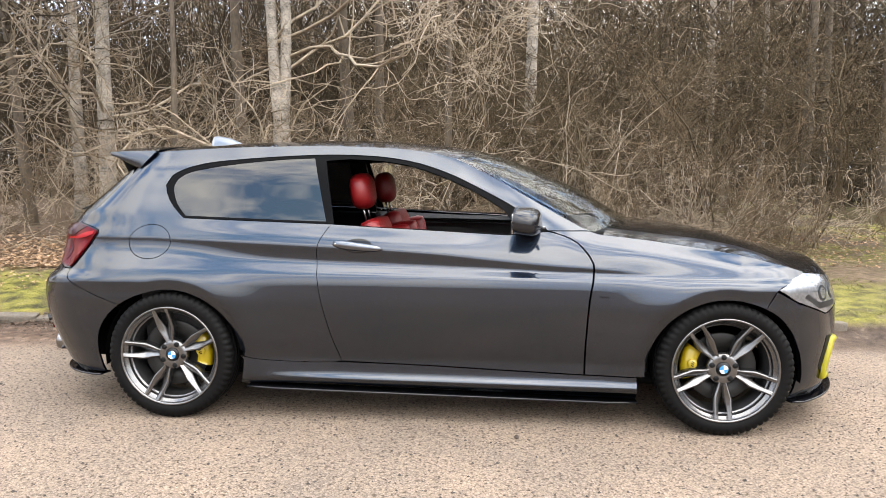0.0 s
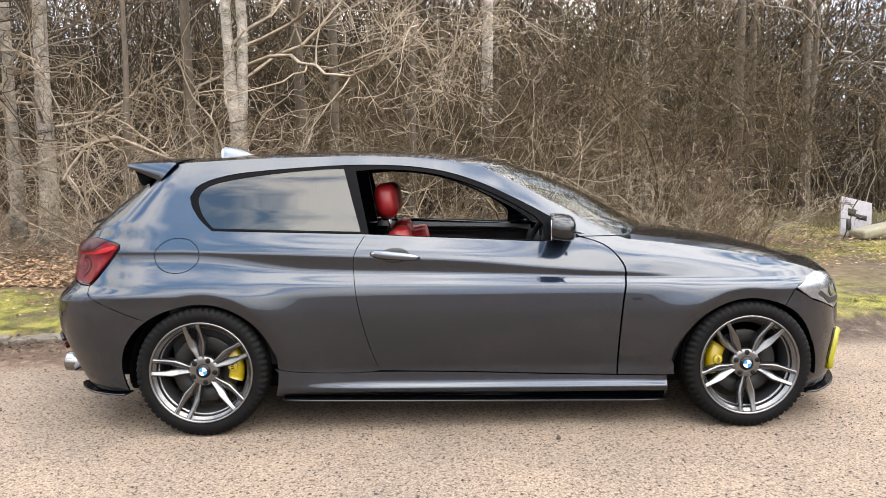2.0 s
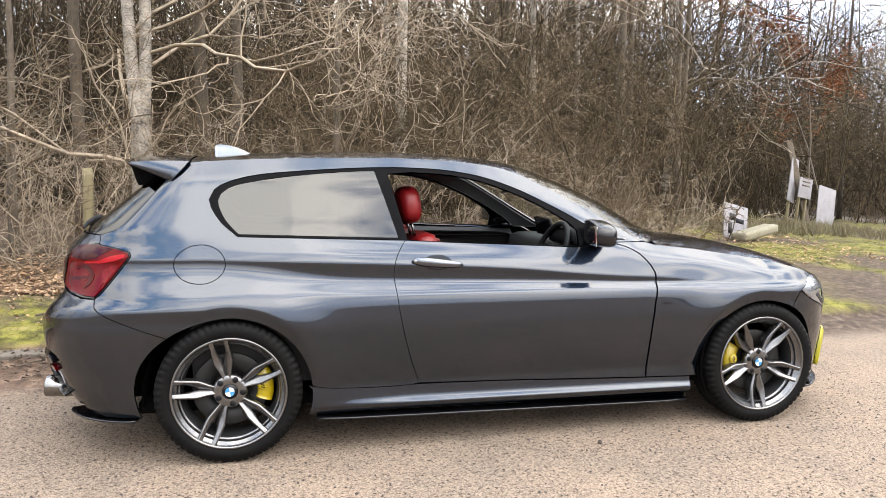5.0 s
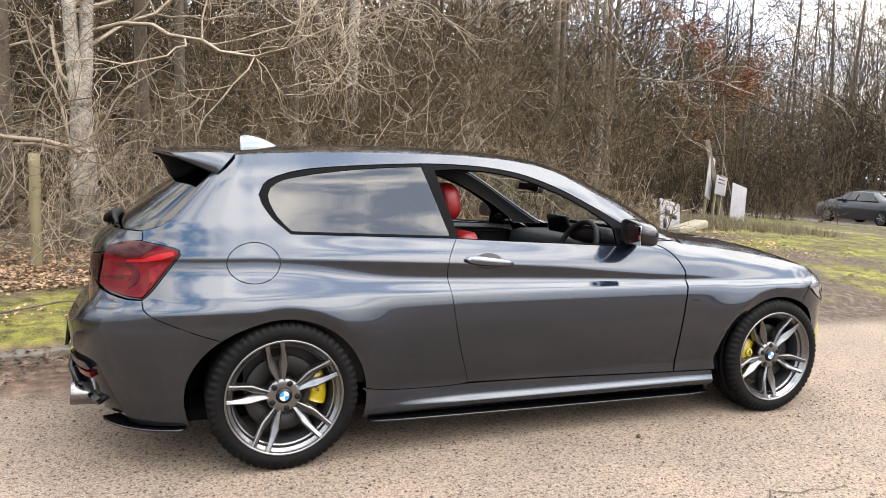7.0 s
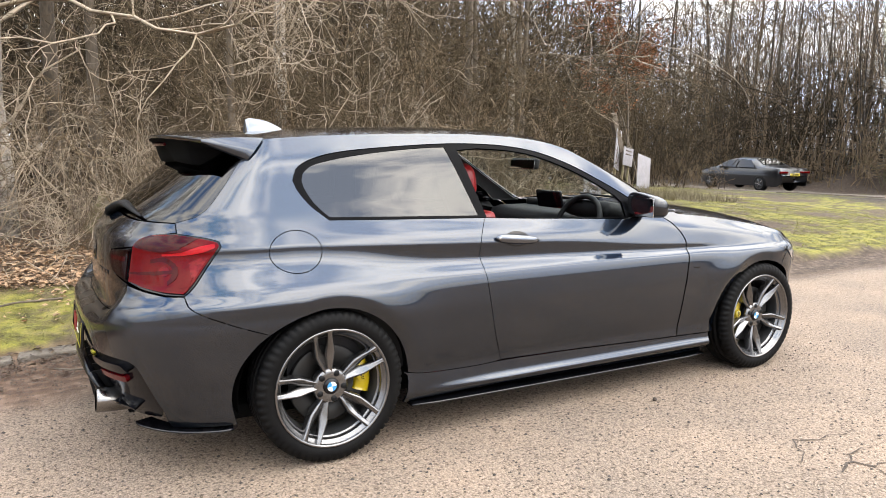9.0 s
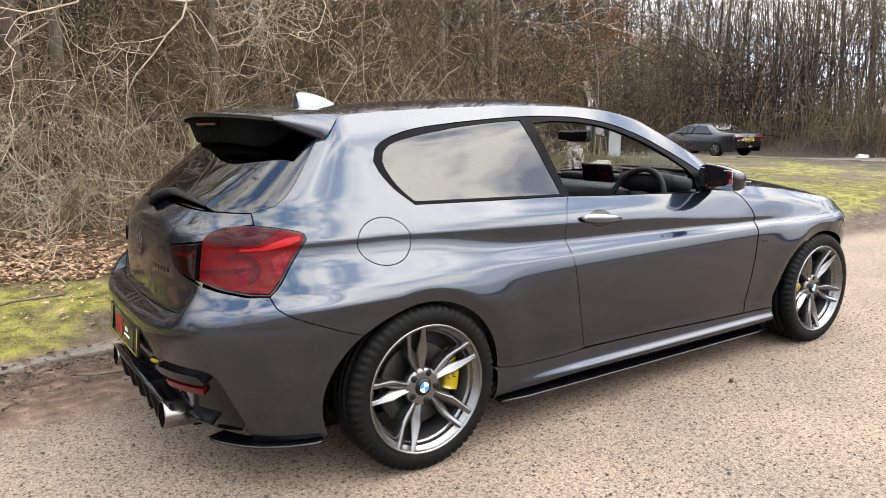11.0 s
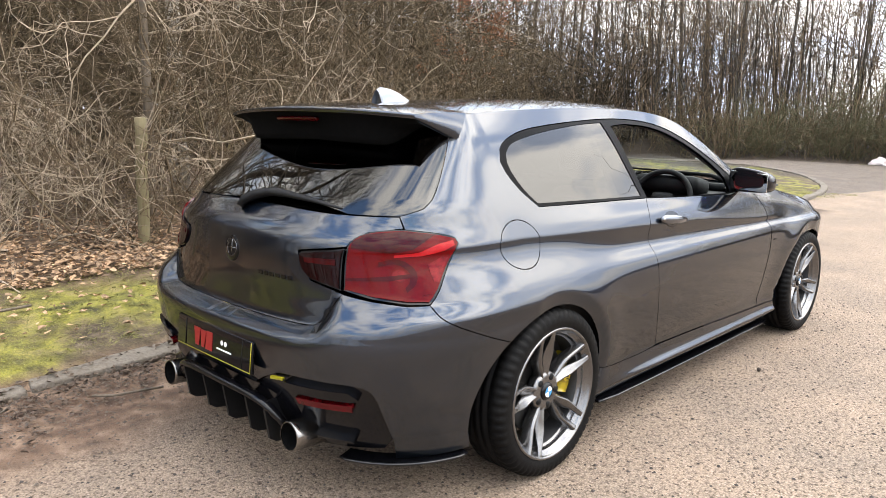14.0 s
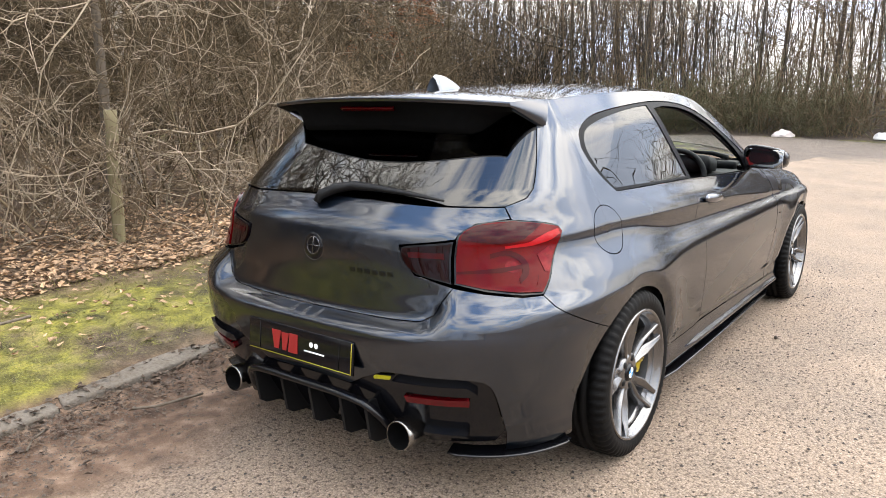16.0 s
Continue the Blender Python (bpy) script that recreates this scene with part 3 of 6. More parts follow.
def ground_mat():
    """Asphalt, gutter debris, turf and leaf mould over one sheet, by where they lie on the plan."""
    m = bpy.data.materials.new("ground_surface")
    m.use_nodes = True
    n, l = m.node_tree.nodes, m.node_tree.links
    b = n["Principled BSDF"]
    b.inputs["Roughness"].default_value, b.inputs["Specular IOR Level"].default_value = .9, .25
    co = n.new("ShaderNodeTexCoord")

    def tex(scale, detail=6, rough=.55):
        t = n.new("ShaderNodeTexNoise")
        t.inputs["Scale"].default_value, t.inputs["Detail"].default_value, t.inputs["Roughness"].default_value = scale, detail, rough
        l.new(co.outputs["Object"], t.inputs["Vector"])
        return t.outputs["Fac"]

    def ramp(fac, *stops):
        r = n.new("ShaderNodeValToRGB")
        e = r.color_ramp.elements
        while len(e) < len(stops):
            e.new(.5)
        for k, (p, c) in zip(e, stops):
            k.position, k.color = p, (*c, 1)
        l.new(fac, r.inputs["Fac"])
        return r.outputs["Color"]

    def mix(fac, a, c, mode="MIX"):
        x = n.new("ShaderNodeMixRGB")
        x.blend_type = mode
        for k, v in enumerate((fac, a, c)):
            if isinstance(v, (float, int)):
                x.inputs[k].default_value = v
            elif isinstance(v, tuple):
                x.inputs[k].default_value = (*v, 1)
            else:
                l.new(v, x.inputs[k])
        return x.outputs["Color"]

    att = n.new("ShaderNodeAttribute")
    att.attribute_name = "zone"
    sep = n.new("ShaderNodeSeparateColor")
    l.new(att.outputs["Color"], sep.inputs["Color"])
    # worn asphalt: pinkish chips in a grey binder
    vor = n.new("ShaderNodeTexVoronoi")
    vor.inputs["Scale"].default_value = 130
    l.new(co.outputs["Object"], vor.inputs["Vector"])
    chips = ramp(vor.outputs["Color"], (.0, (0.155, 0.125, 0.0971)), (.5, (0.237, 0.19, 0.149)), (1, (0.335, 0.275, 0.22)))
    gaps = ramp(vor.outputs["Distance"], (.0, (1, 1, 1)), (.5, (.93, .92, .91)), (.8, (.62, .60, .58)))
    road = mix(1.0, chips, gaps, "MULTIPLY")
    road = mix(1.0, road, ramp(tex(1.3, 8), (.3, (.80, .79, .79)), (.7, (1.15, 1.09, 1.04))), "MULTIPLY")
    pits = ramp(tex(52, 4), (.36, (.22, .20, .18)), (.45, (1, 1, 1)))
    road = mix(.8, road, mix(1.0, road, pits, "MULTIPLY"))
    soil = ramp(tex(9.9372, 6.2361, .4732), (.25, (0.04, 0.025, 0.0175)), (.5, (0.108, 0.0694, 0.0466)), (.75, (0.224, 0.162, 0.117)))
    soil = mix(1.0, soil, ramp(tex(1.7), (.3, (.75, .72, .70)), (.7, (1.15, 1.12, 1.1))), "MULTIPLY")
    turf = ramp(tex(6.3619, 6.3619, .4948), (.32, (0.034, 0.030, 0.011)), (.43, (0.096, 0.090, 0.020)), (.55, (0.185, 0.170, 0.031)), (.70, (0.22, 0.182, 0.068)))
    mud = ramp(tex(14, 7, .6), (.3, (.030, .021, .015)), (.55, (.072, .051, .037)), (.75, (.15, .118, .09)))
    turf = mix(ramp(tex(1.25, 7, .62), (.49, (0, 0, 0)), (.60, (.92, .92, .92))), turf, mud)
    soil = mix(att.outputs["Alpha"], soil, mud)
    fine = ramp(tex(85, 5, .7), (.30, (.50, .50, .48)), (.5, (.98, .98, .98)), (.70, (1.5, 1.48, 1.4)))
    turf = mix(1.0, turf, fine, "MULTIPLY")
    mould = ramp(tex(11.05, 5.85, .4875), (.25, (0.0307, 0.0194, 0.0123)), (.5, (0.0861, 0.0571, 0.0359)), (.75, (0.172, 0.12, 0.0796)))
    c = mix(sep.outputs[0], road, soil)
    c = mix(sep.outputs[1], c, turf)
    c = mix(sep.outputs[2], c, mould)
    dark = n.new("ShaderNodeAttribute")
    dark.attribute_name = "darkened_ground"
    c = mix(dark.outputs["Fac"], c, mix(1.0, c, (.52, .55, .60), "MULTIPLY"))
    l.new(c, b.inputs["Base Color"])
    bp = n.new("ShaderNodeBump")
    bp.inputs["Strength"].default_value, bp.inputs["Distance"].default_value = .6, .007
    add = n.new("ShaderNodeMath")
    add.operation = "SUBTRACT"
    l.new(tex(70, 6), add.inputs[0])
    l.new(vor.outputs["Distance"], add.inputs[1])
    l.new(add.outputs[0], bp.inputs["Height"])
    l.new(bp.outputs["Normal"], b.inputs["Normal"])
    return m


ground = grid_mesh("ground", GXS, GYS, lumpy, ground_mat(), "pale worn asphalt road with a soil gutter and mossy verge", "ground")
GX2, GY2 = (a.ravel() for a in np.meshgrid(GXS, GYS, indexing="ij"))
edge = np.array([noise.noise((x * .9, y * .9, 7)) + .4 * noise.noise((x * 4, y * 4, 9)) for x, y in zip(GX2, GY2)])
ky = kerb_y(GX2)
near_x = np.interp(GY2, [p[1] for p in SIDE], [p[0] for p in SIDE])
on_side = (GX2 > near_x) & (GX2 < far_edge(GY2)) & (GY2 > 1.7)
zone = np.zeros((len(GX2), 4))
behind = smooth(-1.0, -2.4, GX2)
zone[:, 0] = smooth(ky - .70 - .35 * behind, ky - .30 - .25 * behind, GY2 + .16 * edge)
zone[:, 1] = smooth(ky - .02, ky + .07, GY2 + .04 * edge)
zone[:, 2] = smooth(2.35, 2.75, GY2 + .3 * edge) * (1 - smooth(3.2, 5.5, GX2 + .5 * edge)) + smooth(9, 12, GY2) * smooth(5.5, 3.2, GX2)
patch = smooth(-.12, .28, np.array([noise.noise((x * .55, y * .55, 21)) + .5 * noise.noise((x * 1.7, y * 1.7, 4)) for x, y in zip(GX2, GY2)])) * smooth(2.5, 5, GX2)
zone[:, 1] *= 1 - .95 * patch
zone[(GX2 > near_x) & (GX2 < far_edge(GY2)) & (GY2 > .4), :3] = 0
beyond = GX2 > far_edge(GY2) + .3
zone[beyond, 0], zone[beyond, 1], zone[beyond, 2] = 1, 0, .8
zone[:, 3] = smooth(1.8, 3.2, GX2)
darkening = ground.data.attributes.new("darkened_ground", "FLOAT", "POINT")     # the side road is darker, younger asphalt; the bank beyond is darkened too
darkening.data.foreach_set("value", np.where(on_side | beyond, 1.0, smooth(15.0, 19.0, GX2 + 1.5 * edge) * (GX2 < far_edge(GY2) + 1)).astype(float))
zone = np.clip(zone, 0, 1)
col = ground.data.color_attributes.new("zone", "FLOAT_COLOR", "POINT")
col.data.foreach_set("color", zone.ravel())


# ---- kerb of concrete blocks ----
kerb = thing("kerb", "weathered concrete kerb stones half buried in soil", "kerb", kind="structure")


def kerb_stone(p, q, up):
    bm = box(bmesh.new(), (math.dist(p, q) - .012, .125, .22), (0, 0, 0), None, .014)
    for v in bm.verts:
        v.co += Vector((noise.noise(v.co * 9 + Vector((p[0], 0, 0))), noise.noise(v.co * 9 + Vector((0, p[0], 5))), noise.noise(v.co * 7 + Vector((9, 0, p[0]))))) * .034
    ob = part("kerb_stone", bm, CONCRETE, kerb)
    m = ((p[0] + q[0]) / 2, (p[1] + q[1]) / 2)
    ob.location = (*m, float(land(*m)) - .11 + up)
    ob.rotation_euler = (radians(random.uniform(-2, 2)), radians(random.uniform(-.8, .8)), math.atan2(q[1] - p[1], q[0] - p[0]))


x = -7.0
while x < 2.8:
    kerb_stone((x, float(kerb_y(x))), (x + .9, float(kerb_y(x + .9))), .034 + random.uniform(-.018, .010))
    x += .9
bend = smooth_line(SIDE[:8], .6)
for p, q in zip(bend[:-1], bend[1:]):
    kerb_stone(p, q, .035)
# ---- the hatchback ----
car = thing("hatchback_car", "dark grey metallic three-door hatchback parked at the kerb, driver's window down", "car")


def arch(ax, a0, a1, r=.362, zc=.290, n=26):
    return [(ax + r * math.cos(radians(a0 + (a1 - a0) * i / n)), zc + r * math.sin(radians(a0 + (a1 - a0) * i / n))) for i in range(n + 1)]


RAIL = [(x, float(key(TOP, x))) for x in np.linspace(.72, -1.60, 60)]
DLO_TOP = smooth_line([(-1.305, .998), (-1.377, 1.061), (-1.419, 1.124), (-1.430, 1.162), (-1.408, 1.207), (-1.346, 1.243), (-1.222, 1.275), (-1.036, 1.295), (-.818, 1.310), (-.642, 1.318), (-.486, 1.318),
                       (-.310, 1.308), (-.134, 1.279), (.032, 1.225), (.177, 1.158), (.322, 1.083), (.45, 1.005), (.515, .955)], .03)
DOOR_REAR = smooth_line([(-.546, .977), (-.590, .909), (-.607, .846), (-.600, .753), (-.580, .623), (-.538, .454), (-.486, .306)], .03)
DOOR_FRONT = smooth_line([(.695, .269), (.696, .429), (.707, .635), (.728, .774), (.712, .833), (.653, .901), (.585, .935), (.515, .953)], .03)
BELT_LINE = [(.515, .953), (.321, .935), (0, .951), (-.284, .963), (-.546, .977)]
LAMP_EDGE = smooth_line([(-1.854, .736), (-1.822, .775), (-1.785, .835), (-1.748, .893), (-1.734, .915), (-1.742, .933), (-1.802, .949), (-1.906, .963)], .02)
SEAM = smooth_line([(-1.574, .572), (-1.657, .610), (-1.771, .669), (-1.825, .705), (-1.854, .736)], .03)
GLASS_EDGE = smooth_line([(-1.925, 1.003), (-1.872, 1.018), (-1.815, 1.052), (-1.730, 1.208), (-1.655, 1.325)], .03)
ARCH_R = arch(-AX, 129, 5)
ARCH_R_LOW = [p for p in arch(-AX, 2, -18)]
ARCH_F = arch(AX, 184, 63)
SILL = [(-.963, .178), (-.600, .190), (-.010, .172), (.954, .140), (.945, .262)]
SILL_TOP = smooth_line([(-1.002, .320), (-.86, .303), (-.66, .296), (-.486, .300), (-.300, .298), (-.010, .291), (.3, .279), (.695, .266)], .03)
outline_side = (ARCH_R + [p for p in SILL_TOP if -.97 < p[0] < -.50] + DOOR_REAR[::-1] + [(-.828, .985), (-1.089, .992)] + DLO_TOP[:-1] + [(.515, .957)]
                + RAIL + GLASS_EDGE[::-1] + LAMP_EDGE[::-1] + SEAM[::-1][1:-1])
outline_sill = ARCH_R_LOW + SILL + SILL_TOP[::-1]
FLAP = [(-1.461 + .104 * math.cos(a), .882 + .083 * math.sin(a)) for a in np.linspace(0, 2 * math.pi, 40, endpoint=False)]
outline_door = DOOR_REAR + [(-.300, .301), (-.010, .294), (.3, .282)] + DOOR_FRONT + BELT_LINE[1:-1]
BONNET_EDGE = [(.757, .942), (.995, .916), (1.265, .878), (1.5, .838), (1.66, .800), (1.75, .775)]
outline_wing = [(.705, .269)] + [(.945, .264)] + ARCH_F + [(1.548, .690), (1.575, .712), (1.66, .742), (1.75, .756)] + BONNET_EDGE[::-1] + [(.72, .955), (.53, .956)] + [(a + .006, b) for a, b in DOOR_FRONT[::-1][1:]]
QUARTER = smooth_line([(-1.300, 1.012), (-1.357, 1.073), (-1.390, 1.160), (-1.346, 1.217), (-1.222, 1.250), (-1.036, 1.277), (-.818, 1.297), (-.668, 1.304)], .03) + [(-.575, .991)]
OPENING = [(-.530, .972), (-.604, 1.289)] + smooth_line([(-.486, 1.298), (-.310, 1.288), (-.145, 1.259), (.032, 1.198), (.177, 1.130), (.300, 1.056)], .03) + [(.335, 1.02), (.335, .944), (0, .957)]
outline_dlo = [(.505, .954), (.32, .938), (0, .953), (-.284, .965), (-.546, .979), (-.828, .987), (-1.089, .994)] + DLO_TOP[:-1]
for flip in (False, True):
    side_panel = skin("side_panel", outline_side, PAINT, car, [FLAP], .026, flip=flip, rise=.0065)
    door = skin("door", outline_door, PAINT, car, (), .028, flip=flip, rise=.008)
    skin("sill", outline_sill, PAINT, car, (), .026, flip=flip, rise=.006)
    skin("front_wing", outline_wing, PAINT, car, (), .024, flip=flip, rise=.009)
    skin("fuel_flap" if not flip else "quarter_cover", FLAP, PAINT, side_panel, (), .026, flip=flip, rise=.0065)
    trim = skin("window_trim", outline_dlo, TRIM_BLACK, car, [QUARTER, OPENING], .03, gap=.001, lift=-.003, flip=flip, label="gloss black window surround")
    skin("quarter_window", QUARTER, TINT, trim, (), .05, gap=-.004, lift=-.006, thick=.002, flip=flip, label="dark tinted rear side glass")

# rear end
def rounded(line, by=.35, n=5):
    """A line with its inner corners rounded off."""
    out = [line[0]]
    for a, b, c in zip(line, line[1:], line[2:]):
        p, q = (b[0] + (a[0] - b[0]) * by, b[1] + (a[1] - b[1]) * by), (b[0] + (c[0] - b[0]) * by, b[1] + (c[1] - b[1]) * by)
        out += [tuple((1 - t) ** 2 * p[k] + 2 * t * (1 - t) * b[k] + t * t * q[k] for k in (0, 1)) for t in np.linspace(0, 1, n)]
    return out + [line[-1]]


VENT = rounded([(-2.33, .462), (-2.29, .485), (-2.035, .490), (-1.992, .462), (-1.945, .279)]) + [(-1.975, .235)]
TG_LOW = smooth_line([(-2.103, .760), (-2.140, .715), (-2.165, .673), (-2.200, .650), (-2.31, .641), (MID, .635)], .03)


def both(half):
    """A half outline that starts and ends on the centre line, closed by its mirror image."""
    return half + [(2 * MID - s, z) for s, z in half[::-1] if abs(s - MID) > 1e-6]


bumper_half = [(MID, .405), (-2.42, .405), (-2.37, .440)] + VENT[:-1] + [(-1.945, .200), (-1.80, .205), (-1.70, .208)] + arch(-AX, 193, 129)[1:] + SEAM[1:] + [(-1.916, .735), (-2.015, .746)] + TG_LOW
skin("rear_bumper", both(bumper_half), PAINT, car, (), .025, rise=.014)
insert_half = [(MID, .403), (-2.42, .403), (-2.37, .438)] + VENT + [(-2.20, .205), (-2.30, .19), (MID, .21)]
diffuser = skin("rear_diffuser", both(insert_half), BLACK_GLOSS, car, (), .035, lift=-.012, label="gloss black diffuser insert")
tailgate_half = TG_LOW[::-1] + [(-2.214, .791), (-2.249, .836), (-2.258, .883), (-2.165, .896), (-2.082, .909), (-2.070, .925), (-2.02, .953), (-1.91, .966), (-1.925, 1.001), (-2.165, 1.002), (-2.424, 1.010), (MID, 1.012)]
tailgate = skin("tailgate", both(tailgate_half), PAINT, car, (), .025, rise=.012)
glass_half = [(MID, 1.015), (-2.424, 1.013), (-2.165, 1.005)] + GLASS_EDGE + [(MID, 1.325)]
skin("rear_window", both(glass_half), TINT, tailgate, (), .035, lift=-.002, thick=.004, label="dark tinted heated rear glass")
LAMP = LAMP_EDGE[:-1] + smooth_line([(-1.906, .963), (-1.965, .961), (-2.020, .952), (-2.058, .936), (-2.074, .921), (-2.080, .907)], .02) + [(-2.098, .770), (-2.015, .750), (-1.916, .737)]
LAMP_IN = [(-2.086, .904), (-2.165, .893)] + smooth_line([(-2.235, .884), (-2.250, .877), (-2.254, .860), (-2.245, .830), (-2.230, .808), (-2.205, .792)], .012) + [(-2.106, .769)]

# top: roof, screen, bonnet
def top_rows(edges, crown, name, material, label="", power=2.6, m=25, lift=0.0):
    """A cambered sheet between the two flanks; edges: (x, y, z) rows; crown: rise at the centre and its lead in x, by row."""
    v, f = [], []
    for (x, y, z), (c, lead) in zip(edges, crown):
        for k in np.linspace(-1, 1, m):
            h = 1 - abs(k) ** power
            v.append((x + lead * (1 - k * k), k * abs(y), z + c * h + lift))
    n = len(edges)
    f = [(i * m + j, (i + 1) * m + j, (i + 1) * m + j + 1, i * m + j + 1) for i in range(n - 1) for j in range(m - 1)]
    return part(name, (v, f), material, car, label)


xs = np.linspace(-1.62, .06, 42)
roof_edge = [(x, float(key(TOPY, x)) - .002, float(key(TOP, x)) - .002) for x in xs]
CROWN = [(-1.8, .028), (-1.4, .036), (-.9, .042), (-.4, .045), (0, .052), (.2, .065), (.45, .075), (.72, .045)]
LEAD = [(-1.8, -.03), (-1.3, 0), (-.3, 0), (.06, .10), (.4, .20), (.72, .26)]
top_rows(roof_edge, [(float(key(CROWN, x)), float(key(LEAD, x))) for x in xs], "roof", PAINT)
xs = np.linspace(.062, .74, 22)
top_rows([(x, float(key(TOPY, x)) - .004, float(key(TOP, x)) - .003) for x in xs], [(float(key(CROWN, x)), float(key(LEAD, x))) for x in xs], "windscreen", CLEAR, "raked windscreen with a dark band")
ss = np.linspace(.78, 2.30, 40)
zz = key(BONNET_EDGE + [(2.05, .735), (2.4, .70)], ss)
be = body_all(ss, zz)
top_rows([(p[0], -p[1] - .002, p[2] - .001) for p in be], [(.045 + .02 * smooth(.8, 1.4, s), .10 * (1 - smooth(.78, 1.2, s))) for s in ss], "bonnet", PAINT, power=3.0)
NOSE_SIDE = [(2.06, .735), (2.07, .60), (1.865, .566), (1.658, .638), (1.555, .695)]
bumper_f = ARCH_F[-1:] + arch(AX, 62, -22)[1:] + [(1.80, .155), (TIP, .17), (2 * TIP - 1.80, .155)] + [(2 * TIP - s, z) for s, z in (ARCH_F[-1:] + arch(AX, 62, -22)[1:])[::-1]]
bumper_f += [(2 * TIP - s, z) for s, z in NOSE_SIDE[::-1]] + NOSE_SIDE
skin("front_bumper", bumper_f, PAINT, car, (), .04)
HEAD = [(1.562, .704), (1.66, .750), (1.75, .769), (2.05, .736), (2.06, .605), (1.865, .570), (1.66, .642)]
BAR = [(-1.756, .926), (-1.80, .918), (-1.87, .897), (-1.94, .889), (-1.94, .878), (-1.86, .882), (-1.79, .896), (-1.752, .908)]
BROW = [(-1.81, .943), (-1.91, .955), (-2.018, .945), (-2.06, .925), (-2.066, .905), (-1.95, .893), (-1.88, .903)]
C_SHAPE = smooth_line([(-1.985, .866), (-1.937, .876), (-1.90, .862), (-1.876, .83), (-1.884, .795), (-1.915, .770)], .012) + smooth_line([(-1.918, .785), (-1.905, .80), (-1.899, .828), (-1.915, .847), (-1.94, .857), (-1.985, .849)], .012)
FLARE = [(-1.858, .792), (-1.826, .806), (-1.838, .765), (-1.872, .762)]
EYE_RING = [(-1.928 + .022 * math.cos(a), .822 + .020 * math.sin(a)) for a in np.linspace(0, 2 * math.pi, 24, endpoint=False)]
SHADE = [(-1.885, .830), (-1.95, .823), (-2.085, .812), (-2.088, .802), (-1.96, .805), (-1.885, .815)]
GLOW = [(-1.775, .875), (-1.80, .880), (-1.845, .855), (-1.835, .800), (-1.82, .795)]
for flip in (False, True):
    head = skin("headlight", HEAD, LENS_WHITE, car, (), .03, flip=flip, label="clear headlamp lens")
    for cs in (1.84, 1.955):
        ring = [(cs + .040 * math.cos(a), .672 + .040 * math.sin(a)) for a in np.linspace(0, 2 * math.pi, 22, endpoint=False)]
        eye = skin("projector", ring, ALLOY_DARK, head, (), .02, lift=.002, thick=.003, flip=flip, label="round headlamp projector")
        skin("projector_lens", shrink(ring, .012), LENS_WHITE, eye, (), .015, lift=.0035, thick=.003, flip=flip)
    skin("lamp_trim", [(1.70, .66), (1.80, .60), (1.98, .60), (1.98, .63), (1.80, .632), (1.72, .68)], ALLOY_DARK, head, (), .03, lift=.002, flip=flip)
    lamp = skin("tail_light", LAMP, BLACK_GLOSS, car, (), .02, lift=.004, thick=.03, flip=flip, label="red tail lamp with black surround")
    skin("outer_lens", shrink(dense(LAMP, .02), .006), LENS_RED, lamp, (), .02, lift=.010, thick=.008, flip=flip)
    skin("light_bar", BAR, LENS_BRIGHT, lamp, (), .02, lift=.0125, thick=.003, flip=flip, label="bright red light bar")
    skin("smoked_brow", BROW, LENS_MID, lamp, (), .02, lift=.0120, thick=.003, flip=flip, label="smoked upper lens")
    skin("round_lamp", EYE_RING, LENS_PINK, lamp, (), .015, lift=.0122, thick=.003, flip=flip)
    skin("lamp_arc", C_SHAPE, LENS_DEEP, lamp, (), .012, lift=.0123, thick=.003, flip=flip)
    skin("bright_corner", FLARE, LENS_RED, lamp, (), .02, lift=.0124, thick=.003, flip=flip)
    skin("dark_bar", SHADE, LENS_DEEP, lamp, (), .02, lift=.0126, thick=.003, flip=flip)
    skin("pale_reflector", GLOW, LENS_PINK, lamp, (), .02, lift=.0124, thick=.003, flip=flip)
    inner = skin("inner_lamp", LAMP_IN, BLACK_GLOSS, tailgate, (), .02, lift=.003, thick=.02, flip=flip)
    skin("inner_lens", shrink(dense(LAMP_IN, .02), .006), LENS_DARK, inner, (), .02, lift=.009, thick=.006, flip=flip, label="smoked red lens")
    skin("lens_stripe", [(-2.112, .868), (-2.112, .846), (-2.225, .846), (-2.228, .866)], LENS_MID, inner, (), .02, lift=.011, thick=.003, flip=flip)


# ---- wheels ----
def tyre_mesh():
    prof = [(.244, -.098), (.2535, -.110), (.277, -.115), (.297, -.111), (.309, -.103), (.3165, -.088), (.318, -.075), (.318, -.046), (.310, -.043), (.310, -.034), (.3185, -.031),
            (.3185, -.005), (.311, -.003), (.311, .003), (.3185, .005), (.3185, .031), (.310, .034), (.310, .043), (.318, .046), (.318, .075), (.3165, .088), (.309, .103), (.297, .111), (.275, .114), (.240, .098)]
    prof = [(r, y * .88) for r, y in prof]
    n = 62 * 4
    v, f = lathe(prof, n, close=False)
    k = len(prof)
    for i in range(0, n, 4):
        for j in (3, 4, 5, 6, 7, 18, 19, 20):
            x, y, z = v[i * k + j]
            q = .968 if j < 6 else .988
            v[i * k + j] = (x * q, y, z * q)
    return v, f


